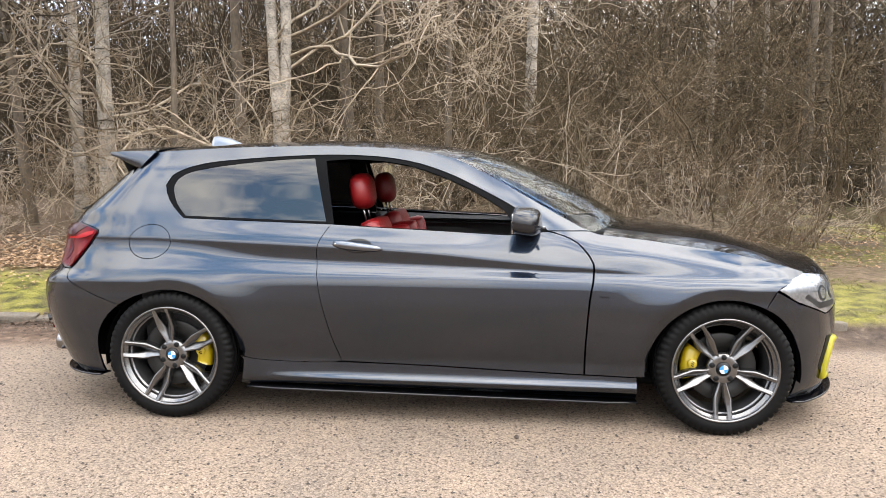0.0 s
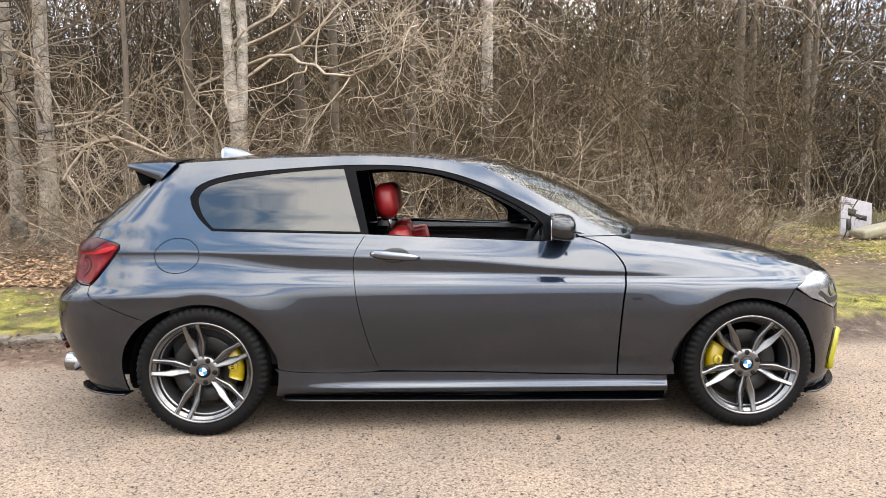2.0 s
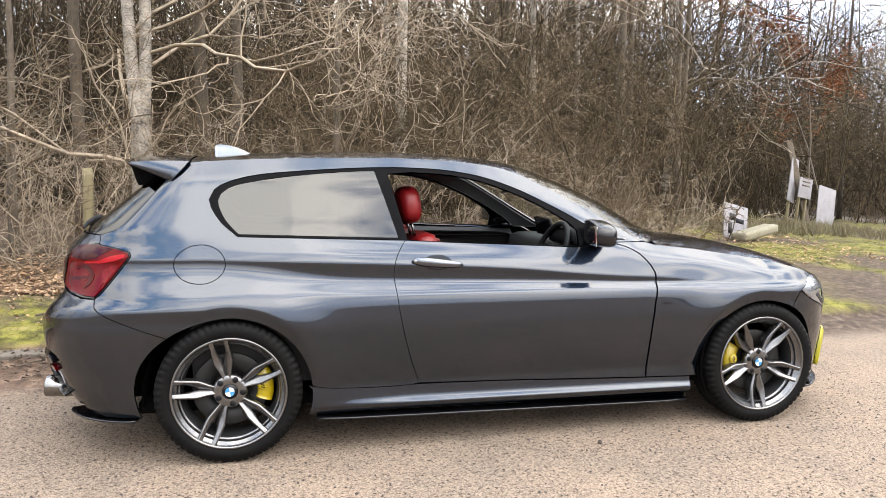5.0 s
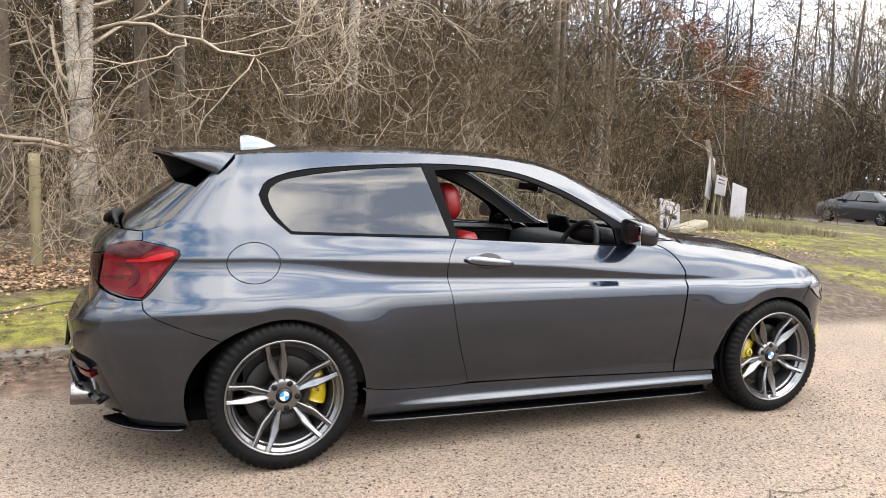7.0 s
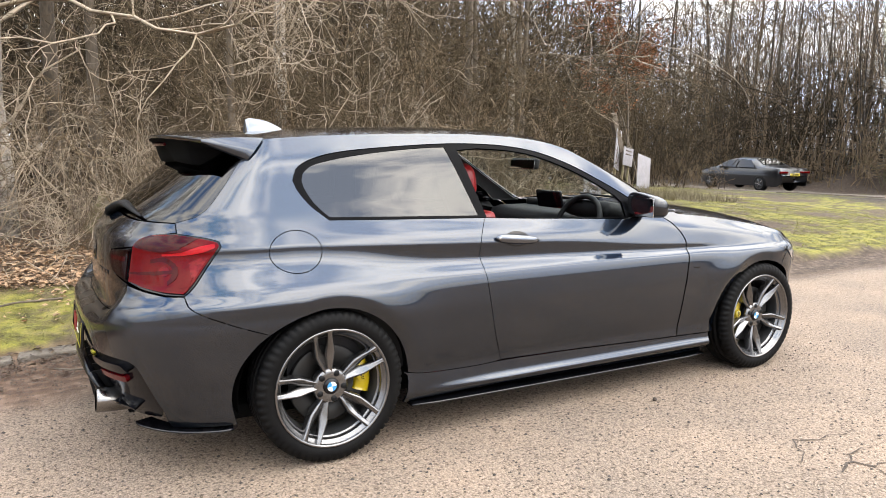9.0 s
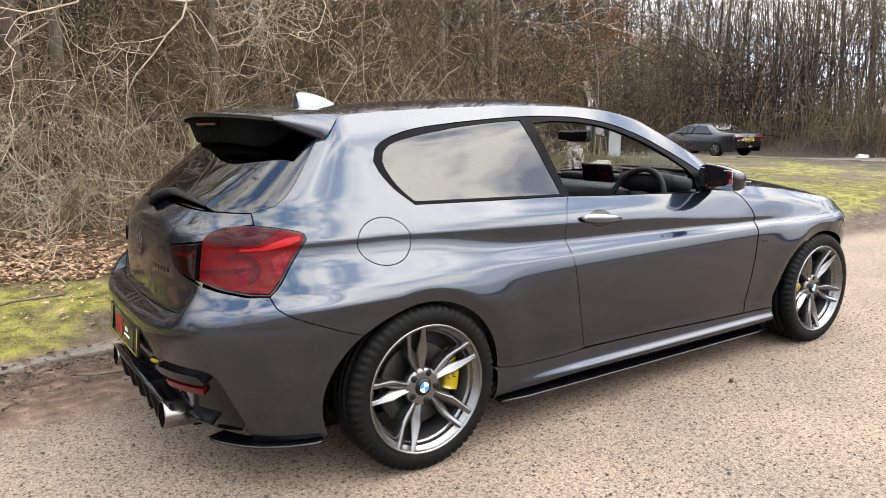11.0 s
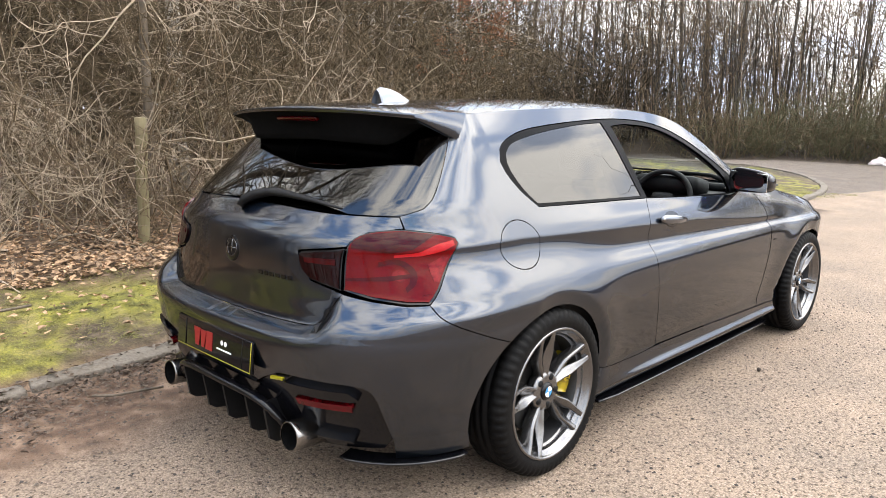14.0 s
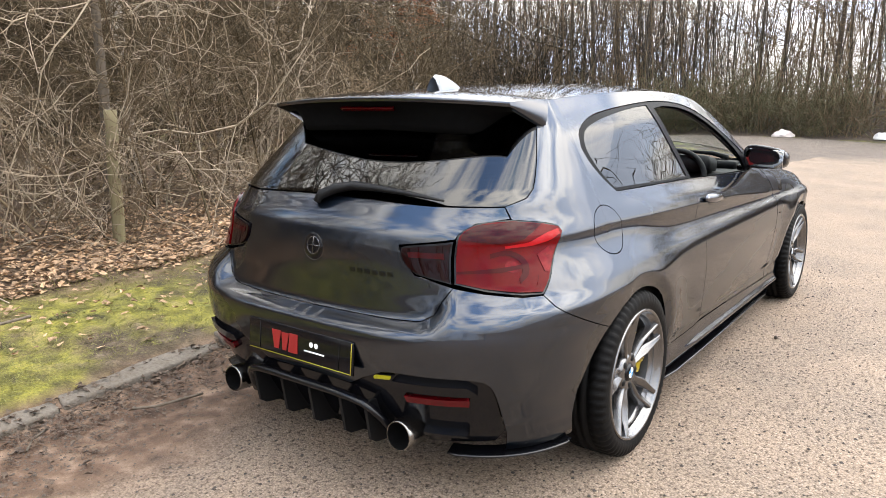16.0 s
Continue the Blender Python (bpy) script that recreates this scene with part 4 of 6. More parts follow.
def blade_mesh(theta, side):
    """One blade of a split spoke: a ridge along its outer side, a hollow facet towards the slot."""
    rs = np.linspace(.046, .243, 22)
    outer = pchip([.046, .08, .115, .145, .175, .205, .238], [.015, .025, .037, .0440, .0440, .0430, .0450], rs)
    inner = pchip([.046, .08, .105, .130, .150, .175, .205, .238], [.0, .0003, .0005, .0015, .0065, .0140, .0195, .0215], rs)
    ridge = pchip([.046, .10, .145, .19, .238], [.011, .022, .034, .0350, .036], rs)
    front = pchip([.046, .09, .15, .20, .238], [-.058, -.065, -.076, -.087, -.096], rs)
    deep = pchip([.046, .08, .13, .17, .205, .238], [.006, .012, .021, .018, .009, .003], rs)
    v, f = [], []
    er, et = Vector((math.cos(theta), 0, math.sin(theta))), Vector((-math.sin(theta), 0, math.cos(theta)))
    for r, o, i, c, y, d in zip(rs, outer, inner, ridge, front, deep):
        mid = .55 * i + .45 * c
        for a, e in ((o + .001, .045), (o, .010), (.5 * (o + c), .0025), (c, 0), (c - .002, .001), (mid, .72 * d), (i, d), (i, d + .004), (i + .002, .045)):
            p = er * r + et * (side * a)
            v.append((p.x, y + e, p.z))
    for i in range(len(rs) - 1):
        for j in range(8):
            q = (i * 9 + j, i * 9 + j + 1, (i + 1) * 9 + j + 1, (i + 1) * 9 + j)
            f.append(q if side < 0 else q[::-1])
    return v, f


def wheel_at(x, flip, pair, caliper):
    """A wheel with its brake; pair: angle of the first pair of spokes; caliper: angle of the caliper."""
    hub = part("wheel", lathe([(.2515, -.088), (.2505, -.0975), (.247, -.100), (.242, -.099), (.2385, -.094), (.2355, -.080), (.224, -.076), (.2215, -.068), (.2215, -.055), (.2135, -.050)], 72, close=False), ALLOY, car, "grey alloy wheel with five split spokes")
    # the barrel wears darker alloy than the rim, its shade set in colour
    part("barrel", lathe([(.2137, -.050), (.205, -.03), (.201, .03), (.212, .09), (.236, .10)], 64, close=False), ALLOY_DARK, hub, "inside of the rim, coloured dark as if shaded")
    part("tyre", tyre_mesh(), RUBBER, hub, "low-profile black tyre")
    part("hub", lathe([(.0, -.054), (.035, -.058), (.060, -.061), (.074, -.055), (.080, -.02), (.0, -.0)], 48, close=False), ALLOY, hub)
    cap = part("centre_cap", lathe([(.0, -.0665), (.030, -.065), (.0345, -.060), (.0345, -.05)], 40, close=False), BLACK_GLOSS, hub)
    for q in range(4):
        a0 = q * math.pi / 2 + .15
        fan = [(.0, -.0675, .0)] + [(.0205 * math.cos(a0 + k * math.pi / 12), -.0675, .0205 * math.sin(a0 + k * math.pi / 12)) for k in range(7)]
        part("cap_quarter", (fan, [(0, k, k + 1) for k in range(1, 7)]), BLUE if q % 2 else WHITE, cap)
    for k in range(5):
        th = radians(pair + 72 * k)
        for side in (-1, 1):
            part("spoke", blade_mesh(th, side), ALLOY, hub)
        tb = th + radians(36)
        c = (.056 * math.cos(tb), .056 * math.sin(tb))
        v, f = lathe([(.0, -.0575), (.0075, -.0575), (.008, -.057), (.0125, -.057), (.0135, -.053)], 16, close=False)
        part("wheel_bolt", ([(p[0] + c[0], p[1] - .005, p[2] + c[1]) for p in v], f), BLACK_SATIN, hub)
    part("brake_disc", lathe([(.07, .005), (.07, -.012), (.160, -.014), (.164, -.012), (.164, .005)], 64, close=False), STEEL, hub)
    a = radians(caliper)
    n = 9
    rows = []
    for i in range(n):
        t = a + radians(-27 + 54 * i / (n - 1))
        e = 1 - .25 * abs(i - (n - 1) / 2) / ((n - 1) / 2)
        rows.append([(r * math.cos(t), y, r * math.sin(t)) for r, y in ((.118, -.018), (.122, -.040 * e), (.150, -.047 * e), (.178, -.040 * e), (.190, -.02), (.190, .03), (.118, .03))])
    v = [p for r in rows for p in r]
    f = [(i * 7 + j, i * 7 + (j + 1) % 7, (i + 1) * 7 + (j + 1) % 7, (i + 1) * 7 + j) for i in range(n - 1) for j in range(7)] + [tuple(range(7)), tuple(range((n - 1) * 7, n * 7))[::-1]]
    cal = part("brake_caliper", (v, f), YELLOW, hub, "yellow brake caliper")
    boss = lathe([(.0, -.0535), (.020, -.053), (.0225, -.050), (.0235, -.040)], 28, close=False)
    part("caliper_boss", ([(p[0] + .143 * math.cos(a), p[1], p[2] + .143 * math.sin(a)) for p in boss[0]], boss[1]), YELLOW, cal)
    for k in range(3):
        t = a + radians(-4 + 4 * k)
        bm = box(bmesh.new(), (.017, .002, .0035), (.143 * math.cos(t), -.0545, .143 * math.sin(t)), Euler((0, -a + .5, 0)).to_matrix())
        part("caliper_mark", bm, BLACK_GLOSS, hub)
    hub.matrix_local = pose(x, -.790, .318) if not flip else pose(x, .790, .318, 0, 0, 180)
    liner = lathe([(.374, -.035), (.374, .26), (.30, .30)], 48, close=False)
    keep = [q for q in liner[1] if all(liner[0][i][2] > -.09 for i in q)]
    lin = part("arch_liner", (liner[0], keep), DARK_VOID, car)
    lin.matrix_local = pose(x, -.770, .295) if not flip else pose(x, .770, .295, 0, 0, 180)


wheel_at(-AX, False, 101, 8)
wheel_at(AX, False, 126, 172)
wheel_at(-AX, True, 60, 172)
wheel_at(AX, True, 20, 8)


# ---- blades, spoiler, rear details ----
def blade(name, s0, s1, z0, z1, out, n=30, thick=.011, back=.06, end=.0):
    s = np.linspace(s0, s1, n)
    z = np.linspace(z0, z1, n)
    p, q = body_all(s, z + .03), normal_all(s, np.maximum(z, .2))
    q[:, 2] = 0
    q /= np.linalg.norm(q, axis=1, keepdims=True)
    o = out * np.minimum(1, np.minimum(np.arange(n) + 1, np.arange(n)[::-1] + 1 + end) / 3)[:, None]
    rows = np.stack([p - back * q, p + o * q, p + o * q, p - back * q], 1)
    rows[:, 0, 2] = rows[:, 1, 2] = z + thick
    rows[:, 2, 2] = rows[:, 3, 2] = z
    f = [(i * 4 + j, (i + 1) * 4 + j, (i + 1) * 4 + (j + 1) % 4, i * 4 + (j + 1) % 4) for i in range(n - 1) for j in range(4)] + [(0, 1, 2, 3), tuple((n - 1) * 4 + j for j in (3, 2, 1, 0))]
    ob = part(name, (rows.reshape(-1, 3), f), BLACK_GLOSS, car, "gloss black aero blade", smooth=False)
    part("blade_rim", sweep([tuple(r[1] * .5 + r[2] * .5) for r in rows], .0052, 8), PAINT_DARK, ob)
    return ob


for flip in (False, True):
    for ob in (blade("side_skirt", -.965, .958, .160, .122, .022), blade("rear_splitter", -1.715, -2.12, .192, .186, .016, thick=.007), blade("front_splitter", 1.70, 2.5, .135, .15, .030)):
        if flip:
            for o in (ob, *ob.children):
                o.data.transform(Matrix.Diagonal((1, -1, 1, 1)))
                o.data.flip_normals()

def glass_x(y, z):
    """x of the rear screen at that half width and height."""
    w = float(half_width(np.array([XR]), np.array([z]))[0])
    n = float(key(POW, z))
    return XR - (XR - float(key(REAR, z))) * max(0.0, 1 - (abs(y) / w) ** n) ** (1 / n)


def spoiler_lip(k):
    """Trailing edge of the spoiler at the part k of its half width."""
    return -1.868 + .094 * k ** 2.2, 1.350 - .022 * k ** 2.2


top_v, under_v = [], []
ys = np.linspace(-.575, .575, 47)
for y in ys:
    k = abs(y) / .575
    xr, zr = spoiler_lip(k)
    xf, zf = -1.52, float(key(TOP, -1.52)) + .034 * (1 - k ** 2.6) + .002
    top_v += [(xf, y, zf)] + [(xf + (xr - xf) * q, y, zf + (zr - zf) * q + .010 * math.sin(math.pi * q) * (1 - .6 * k ** 4)) for q in (.2, .4, .6, .8, .93)] + [(xr, y, zr - .001), (xr - .001, y, zr - .005), (xr + .004, y, zr - .015)]
    draw = float(smooth(.72, 1, k))                       # the block draws in under the ends
    low = 1.228 - .014 * k + .06 * draw
    gx = glass_x(y * .95, low)
    under_v += [(xr + .004, y, zr - .015), (.6 * xr + .4 * gx, y * .985, zr - .035), (min(gx - .026, xr + .16) + .13 * draw, y * .965, low + .030), (gx - .016 + .13 * draw, y * .955, low + .004), (gx + .02 + .13 * draw, y * .95, low - .002)]
m, n = 47, 9
spoiler = part("roof_spoiler", (top_v, [(i * n + j, (i + 1) * n + j, (i + 1) * n + j + 1, i * n + j + 1) for i in range(m - 1) for j in range(n - 1)]), PAINT, car)
n = 5
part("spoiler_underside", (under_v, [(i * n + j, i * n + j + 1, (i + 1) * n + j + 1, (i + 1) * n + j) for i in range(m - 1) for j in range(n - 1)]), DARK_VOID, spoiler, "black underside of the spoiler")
part("brake_light", box(bmesh.new(), (.012, .26, .014), (-1.838, 0, 1.308), Euler((0, radians(-35), 0)).to_matrix(), .003), LENS_MID, spoiler, "smoked high brake light")
for sg in (-1, 1):
    v = []
    for q in np.linspace(0, 1, 9):
        t = Vector((-1.52, .575, float(key(TOP, -1.52)) + .002)).lerp(Vector((-1.774, .575, 1.328)), q) + Vector((0, 0, .010 * .4 * math.sin(math.pi * q)))
        u = Vector((-1.602, .612, 1.240)).lerp(Vector((-1.772, .577, 1.314)), q)
        for p in (0, .12, .5, .9, 1):
            c = t.lerp(u, p) + Vector((0, .006 * math.sin(math.pi * p) * (1 - q) - .02 * (p == 1), 0))
            v.append((c.x, sg * c.y, c.z))
    f = [(i * 5 + j, i * 5 + j + 1, (i + 1) * 5 + j + 1, (i + 1) * 5 + j) for i in range(8) for j in range(4)]
    part("spoiler_end", (v, f if sg > 0 else [q[::-1] for q in f]), PAINT, spoiler)

fin_v, fin_f = [], []
for i, t in enumerate(np.linspace(0, 1, 13)):
    x = -1.430 + .200 * t
    h = .070 * (1 - t ** 2.3) * min(1, .86 + 2 * t) if t < 1 else 0
    w = .030 * (1 - t ** 2.2) + .006
    z0 = 1.368
    fin_v += [(x - .012 * (1 - t), 0 + sgn * w * wf, z0 + h * hf) for sgn, wf, hf in ((-1, 1, -.1), (-1, .75, .35), (-1, .35, .85), (1, 0, 1), (1, .35, .85), (1, .75, .35), (1, 1, -.1))]
fin_f = [(i * 7 + j, i * 7 + j + 1, (i + 1) * 7 + j + 1, (i + 1) * 7 + j) for i in range(12) for j in range(6)] + [tuple(range(7))]
part("aerial_fin", (fin_v, fin_f), FIN, car, "pale silver shark-fin aerial")

WIPER = [(.035, .990), (.030, 1.014), (-.02, 1.036), (-.09, 1.048), (-.2, 1.046), (-.33, 1.038), (-.47, 1.022)]
wiper = part("rear_wiper", sweep([(glass_x(y, max(z, 1.0)) - (.030 - .012 * abs(y)), y, z) for y, z in WIPER], [.020, .030, .030, .026, .019, .013, .006], 10, .62), BLACK_SATIN, tailgate, "black plastic rear wiper")
emblem = part("emblem", [lathe([(.0, .006), (.030, .007), (.044, .006), (.051, .0)], 40, "z", close=False)][0], BLACK_GLOSS, tailgate, "blacked-out round emblem")
ring = part("emblem_ring", lathe([(.049, .0), (.0525, .004), (.053, -.004)], 40, "z", close=False), ALLOY_DARK, emblem)
for k in range(2):
    part("emblem_line", box(bmesh.new(), (.058, .0022, .0015), (0, 0, .0078), Euler((0, 0, k * math.pi / 2)).to_matrix()), ALLOY, emblem)
part("emblem_circle", lathe([(.029, .0072), (.0305, .0082), (.0315, .0072)], 40, "z", close=False), ALLOY, emblem)
emblem.matrix_local = pose(-2.128, 0, .846, 0, -82, 0)
for k in range(6):
    s0 = -2.445 + .028 * k
    skin("model_script", [(s0, .793), (s0 + .020, .793), (s0 + .020, .777), (s0, .777)], BLACK_GLOSS, tailgate, (), .02, lift=.003, thick=.004)

plate = part("plate", box(bmesh.new(), (.012, .525, .114), (0, 0, 0), None, .003), BLACK_GLOSS, car, "black show plate with a yellow edge and a red logo")
for at, size in (((-.0072, 0, -.0525), (.002, .515, .0022)), ((-.0072, -.2565, 0), (.002, .003, .106))):
    part("plate_edge", box(bmesh.new(), size, at), YELLOW_LINE, plate)
for at in (.20, -.20):
    part("plate_line", box(bmesh.new(), (.002, .0012, .10), (-.0068, at, 0)), BLACK_SATIN, plate)


def flat_shape(poly, x, th=.0025):
    n = len(poly)
    v = [(x, y, z) for y, z in poly] + [(x + th, y, z) for y, z in poly]
    return v, [tuple(range(n))[::-1], tuple(range(n, 2 * n))] + [(i, (i + 1) % n, n + (i + 1) % n, n + i) for i in range(n)]


MARKS = ([(.135, .033), (.088, .033), (.098, -.033), (.120, -.033)], [(.084, .030), (.046, .030), (.058, -.033), (.076, -.033)], [(.042, .033), (.002, .033), (.0, -.035), (.046, -.035)])
for poly in MARKS:
    part("logo_block", flat_shape(poly, -.0088), PLATE_RED, plate, "red logo shape", smooth=False)
for y in (-.068, -.092):
    part("white_dot", ([( -.0085, y + .0095 * math.cos(a), .012 + .0095 * math.sin(a)) for a in np.linspace(0, 2 * math.pi, 18, endpoint=False)], [tuple(range(18))]), WHITE, plate)
part("text_bar", box(bmesh.new(), (.002, .098, .0055), (-.0072, -.082, -.014)), WHITE, plate)
plate.matrix_local = pose(-2.222, .0, .508, 0, 6, 0)

for sg in (-1, 1):
    ex = part("exhaust_tip", lathe([(.046, .0), (.049, .0), (.0515, .004), (.0515, .02), (.048, .20), (.043, .20), (.046, .02)], 40, "z", close=False), CHROME, car, "round polished exhaust tip")
    ex.matrix_local = pose(-2.198, sg * .425, .274, 0, 94, 0)
    part("tip_bore", lathe([(.0, .09), (.041, .07), (.0465, .003)], 32, "z", close=False), DARK_VOID, ex)
    skin("reflector", [(-2.237, .411), (-2.051, .420), (-2.051, .394), (-2.229, .386)], REFLECTOR, diffuser, (), .03, lift=.006, thick=.02, flip=sg > 0, label="red bumper reflector")
    skin("vent_blade", [(-2.27, .462), (-2.06, .470), (-2.03, .445), (-2.05, .434), (-2.25, .430), (-2.28, .440)], BLACK_GLOSS, diffuser, (), .03, lift=.012, thick=.03, flip=sg > 0)
    skin("vent_fin", [(-2.24, .288), (-2.06, .290), (-2.05, .278), (-2.22, .274)], BLACK_GLOSS, diffuser, (), .03, lift=.02, thick=.04, flip=sg > 0)
skin("tow_cover", [(-2.33, .462), (-2.275, .470), (-2.275, .458), (-2.33, .450)], YELLOW_LINE, diffuser, (), .02, lift=.006, thick=.01, label="yellow-green tow eye mark")
part("diffuser_lip", sweep(smooth_line([(-2.13, -.36, .23), (-2.185, -.32, .325), (-2.205, -.24, .362), (-2.215, 0, .372), (-2.205, .24, .362), (-2.185, .32, .325), (-2.13, .36, .23)], .03), .020, 8, .7), BLACK_GLOSS, diffuser)
part("diffuser_floor", box(bmesh.new(), (.30, .70, .20), (-1.92, 0, .27), None, .01), DARK_VOID, diffuser)
for y in (.268, .115, -.03, -.183, -.30):
    v = [(-2.20, y, .36), (-2.21, y, .345), (-2.19, y, .222), (-2.165, y, .205), (-2.0, y, .18), (-2.0, y, .36)]
    v = v + [(a, b + .012, c) for a, b, c in v]
    part("diffuser_fin", (v, [tuple(range(6))[::-1], tuple(range(6, 12))] + [(i, (i + 1) % 6, 6 + (i + 1) % 6, 6 + i) for i in range(6)]), BLACK_SATIN, diffuser, smooth=False)

# door handles, mirrors, badges
for flip in (False, True):
    sg = 1 if flip else -1
    bowl = [(-.402 + .072 * math.cos(a), .876 + .037 * math.sin(a)) for a in np.linspace(0, 2 * math.pi, 28, endpoint=False)]
    # flat black ellipse draws the shade in the bowl; paint covers its lower half
    handle = skin("handle_recess", bowl, BLACK_GLOSS, car, (), .015, lift=.001, thick=.004, flip=flip)
    skin("recess_bowl", [(s, min(z, .868)) for s, z in shrink(bowl, .006) if z < .872], PAINT, handle, (), .012, lift=.003, thick=.003, flip=flip)
    P = body_all(np.linspace(-.522, -.282, 12), np.linspace(.883, .868, 12))
    bar = [(p[0], p[1] - (.010 + .012 * math.sin(math.pi * i / 11)), p[2]) for i, p in enumerate(P)]
    v, f = sweep(bar, [.006, .012, .014, .0145, .0145, .014, .0135, .013, .012, .011, .009, .004], 12, 1.0)
    v = [(x, y, .876 + (z - .876) * 1.5) for x, y, z in v]
    if flip:
        v, f = [(x, -y, z) for x, y, z in v], [q[::-1] for q in f]
    part("handle", (v, f), HANDLE, handle, "satin silver-grey door handle")
    lock = lathe([(.0, -.004), (.008, -.004), (.0095, 0)], 16, close=False)
    lk = part("lock", lock, CHROME, handle)
    lk.location = (-.508, sg * .850, .884)
    bm = bmesh.new()
    bmesh.ops.create_icosphere(bm, subdivisions=4, radius=1)
    for vert in bm.verts:
        c = vert.co
        c.x, c.y, c.z = (math.copysign(abs(k) ** .62, k) for k in c)
        x = c.x
        c.x *= .072 * (1 - .10 * c.y * sg)
        c.y *= .118
        c.z = c.z * (.062 - .010 * c.y / .118 * sg) - .008 * x
        if x < -.55:
            c.x = -.052 + (x + .55) * .01
        c.x -= sg * c.y * .12
        c.z -= sg * c.y * .05
    mirror = part("door_mirror", bm, PAINT_DARK, car, "dark glossy door mirror housing")
    mirror.location = (.405, sg * .868, 1.006)
    bm = box(bmesh.new(), (.004, .20, .094), (-.0535, 0, .0), None, .0015)
    for vert in bm.verts:
        vert.co.x -= sg * vert.co.y * .12
        vert.co.z -= sg * vert.co.y * .05
    part("mirror_glass", bm, MIRROR, mirror)
    part("mirror_foot", sweep([(.035, -sg * .075, -.045), (.045, -sg * .115, -.058), (.05, -sg * .155, -.062)], [.026, .022, .03], 12, .7), BLACK_GLOSS, mirror)
    part("indicator", box(bmesh.new(), (.016, .10, .010), (.064, sg * .055, -.018), Euler((0, 0, -sg * .35)).to_matrix(), .003), LENS_WHITE, mirror)
    skin("wing_badge", [(.755, .662), (.800, .660), (.800, .650), (.755, .652)], BLACK_GLOSS, car, (), .02, lift=.003, thick=.004, flip=flip)
    fog = skin("bumper_vent", [(1.90, .455), (2.02, .44), (2.0, .27), (1.90, .255), (1.86, .30)], BLACK_SATIN, car, (), .03, lift=.002, thick=.004, flip=flip)
    line = [(2.00, .425), (1.955, .422), (1.935, .36), (1.912, .285), (1.912, .242), (1.965, .240)]
    P = body_all([p[0] for p in line], [p[1] for p in line]) + .004 * normal_all([p[0] for p in line], [p[1] for p in line])
    v, f = sweep([tuple(p) for p in (P if not flip else P * (1, -1, 1))], .019, 8)
    part("vent_edging", (v, f), YELLOW_LINE, fog, "bright yellow vent edging")

# ---- cabin ----
part("floor_pan", box(bmesh.new(), (3.5, 1.44, .06), (0, 0, .225), None, .02), DARK_VOID, car)
part("boot_bulkhead", box(bmesh.new(), (.04, 1.44, .75), (-1.05, 0, .60), None, .02), CABIN, car)
part("engine_bulkhead", box(bmesh.new(), (.25, 1.44, .62), (.90, 0, .56), None, .02), CABIN, car)
part("cowl", box(bmesh.new(), (.16, 1.25, .05), (.80, 0, .925), None, .02), BLACK_SATIN, car)
part("wiper_arm", sweep([(.80, -.55, .965), (.84, -.45, .985), (.86, -.3, .99), (.86, .2, 1.0)], [.016, .014, .010, .006], 6), BLACK_SATIN, car)
xs = np.linspace(-1.5, .05, 24)
top_rows([(x, float(key(TOPY, x)) - .03, float(key(TOP, x)) - .035) for x in xs], [(float(key(CROWN, x)), float(key(LEAD, x))) for x in xs], "headliner", HEADLINER)
for flip in (False, True):
    sg = 1 if flip else -1
    skin("door_card", [(-.60, .32), (.66, .32), (.66, .90), (.42, .95), (-.58, .975)], CABIN, car, (), .06, lift=-.085, thick=.02, flip=flip)
    skin("door_capping", [(-.58, .940), (.50, .915), (.50, .935), (0, .948), (-.58, .972)], CABIN, car, (), .05, lift=-.03, thick=.07, flip=flip)
    skin("rear_side_trim", [(-1.5, .32), (-.62, .32), (-.58, .985), (-1.35, 1.0), (-1.5, 1.1)], CABIN, car, (), .06, lift=-.07, thick=.02, flip=flip)
    skin("pillar_trim", [(a, b) for a, b in DLO_TOP] + RAIL, HEADLINER, car, (), .05, lift=-.035, thick=.01, flip=flip)
    skin("centre_pillar", [(-.70, .96), (-.575, .96), (-.625, 1.32), (-.74, 1.32)], CABIN, car, (), .05, lift=-.03, thick=.03, flip=flip)
    skin("armrest", [(-.45, .70), (.35, .72), (.35, .80), (-.45, .80)], RED_LEATHER, car, (), .06, lift=-.06, thick=.02, flip=flip)

    def seat():
        base = part("seat", box(bmesh.new(), (.50, .50, .14), (.02, 0, .40), Euler((0, radians(-6), 0)).to_matrix(), .05), RED_LEATHER, car, "red leather sports seat with side bolsters")
        lean = Euler((0, radians(-12), 0)).to_matrix()
        part("backrest", box(bmesh.new(), (.12, .40, .62), (-.26, 0, .70), lean, .05), RED_LEATHER, base)
        for k in (-1, 1):
            part("bolster", box(bmesh.new(), (.19, .10, .50), (-.20, k * .205, .70), lean, .045), RED_LEATHER, base)
        part("back_shell", box(bmesh.new(), (.05, .44, .56), (-.345, 0, .68), lean, .02), CABIN, base)
        bm = bmesh.new()
        bmesh.ops.create_icosphere(bm, subdivisions=3, radius=1)
        for vert in bm.verts:
            c = vert.co
            c.x, c.y, c.z = (math.copysign(abs(k) ** .7, k) for k in c)
            c.x, c.y, c.z = c.x * .062, c.y * .135, c.z * .098
        bmesh.ops.transform(bm, matrix=pose(-.385, 0, 1.148, 0, -8, 0), verts=bm.verts)
        part("headrest", bm, RED_LEATHER, base)
        for k in (-1, 1):
            part("headrest_post", sweep([(-.355, k * .06, .98), (-.38, k * .06, 1.08)], .007, 6), CHROME, base)
        return base
    s = seat()
    s.location = (-.075, sg * .38, -.02)
bm = bmesh.new()
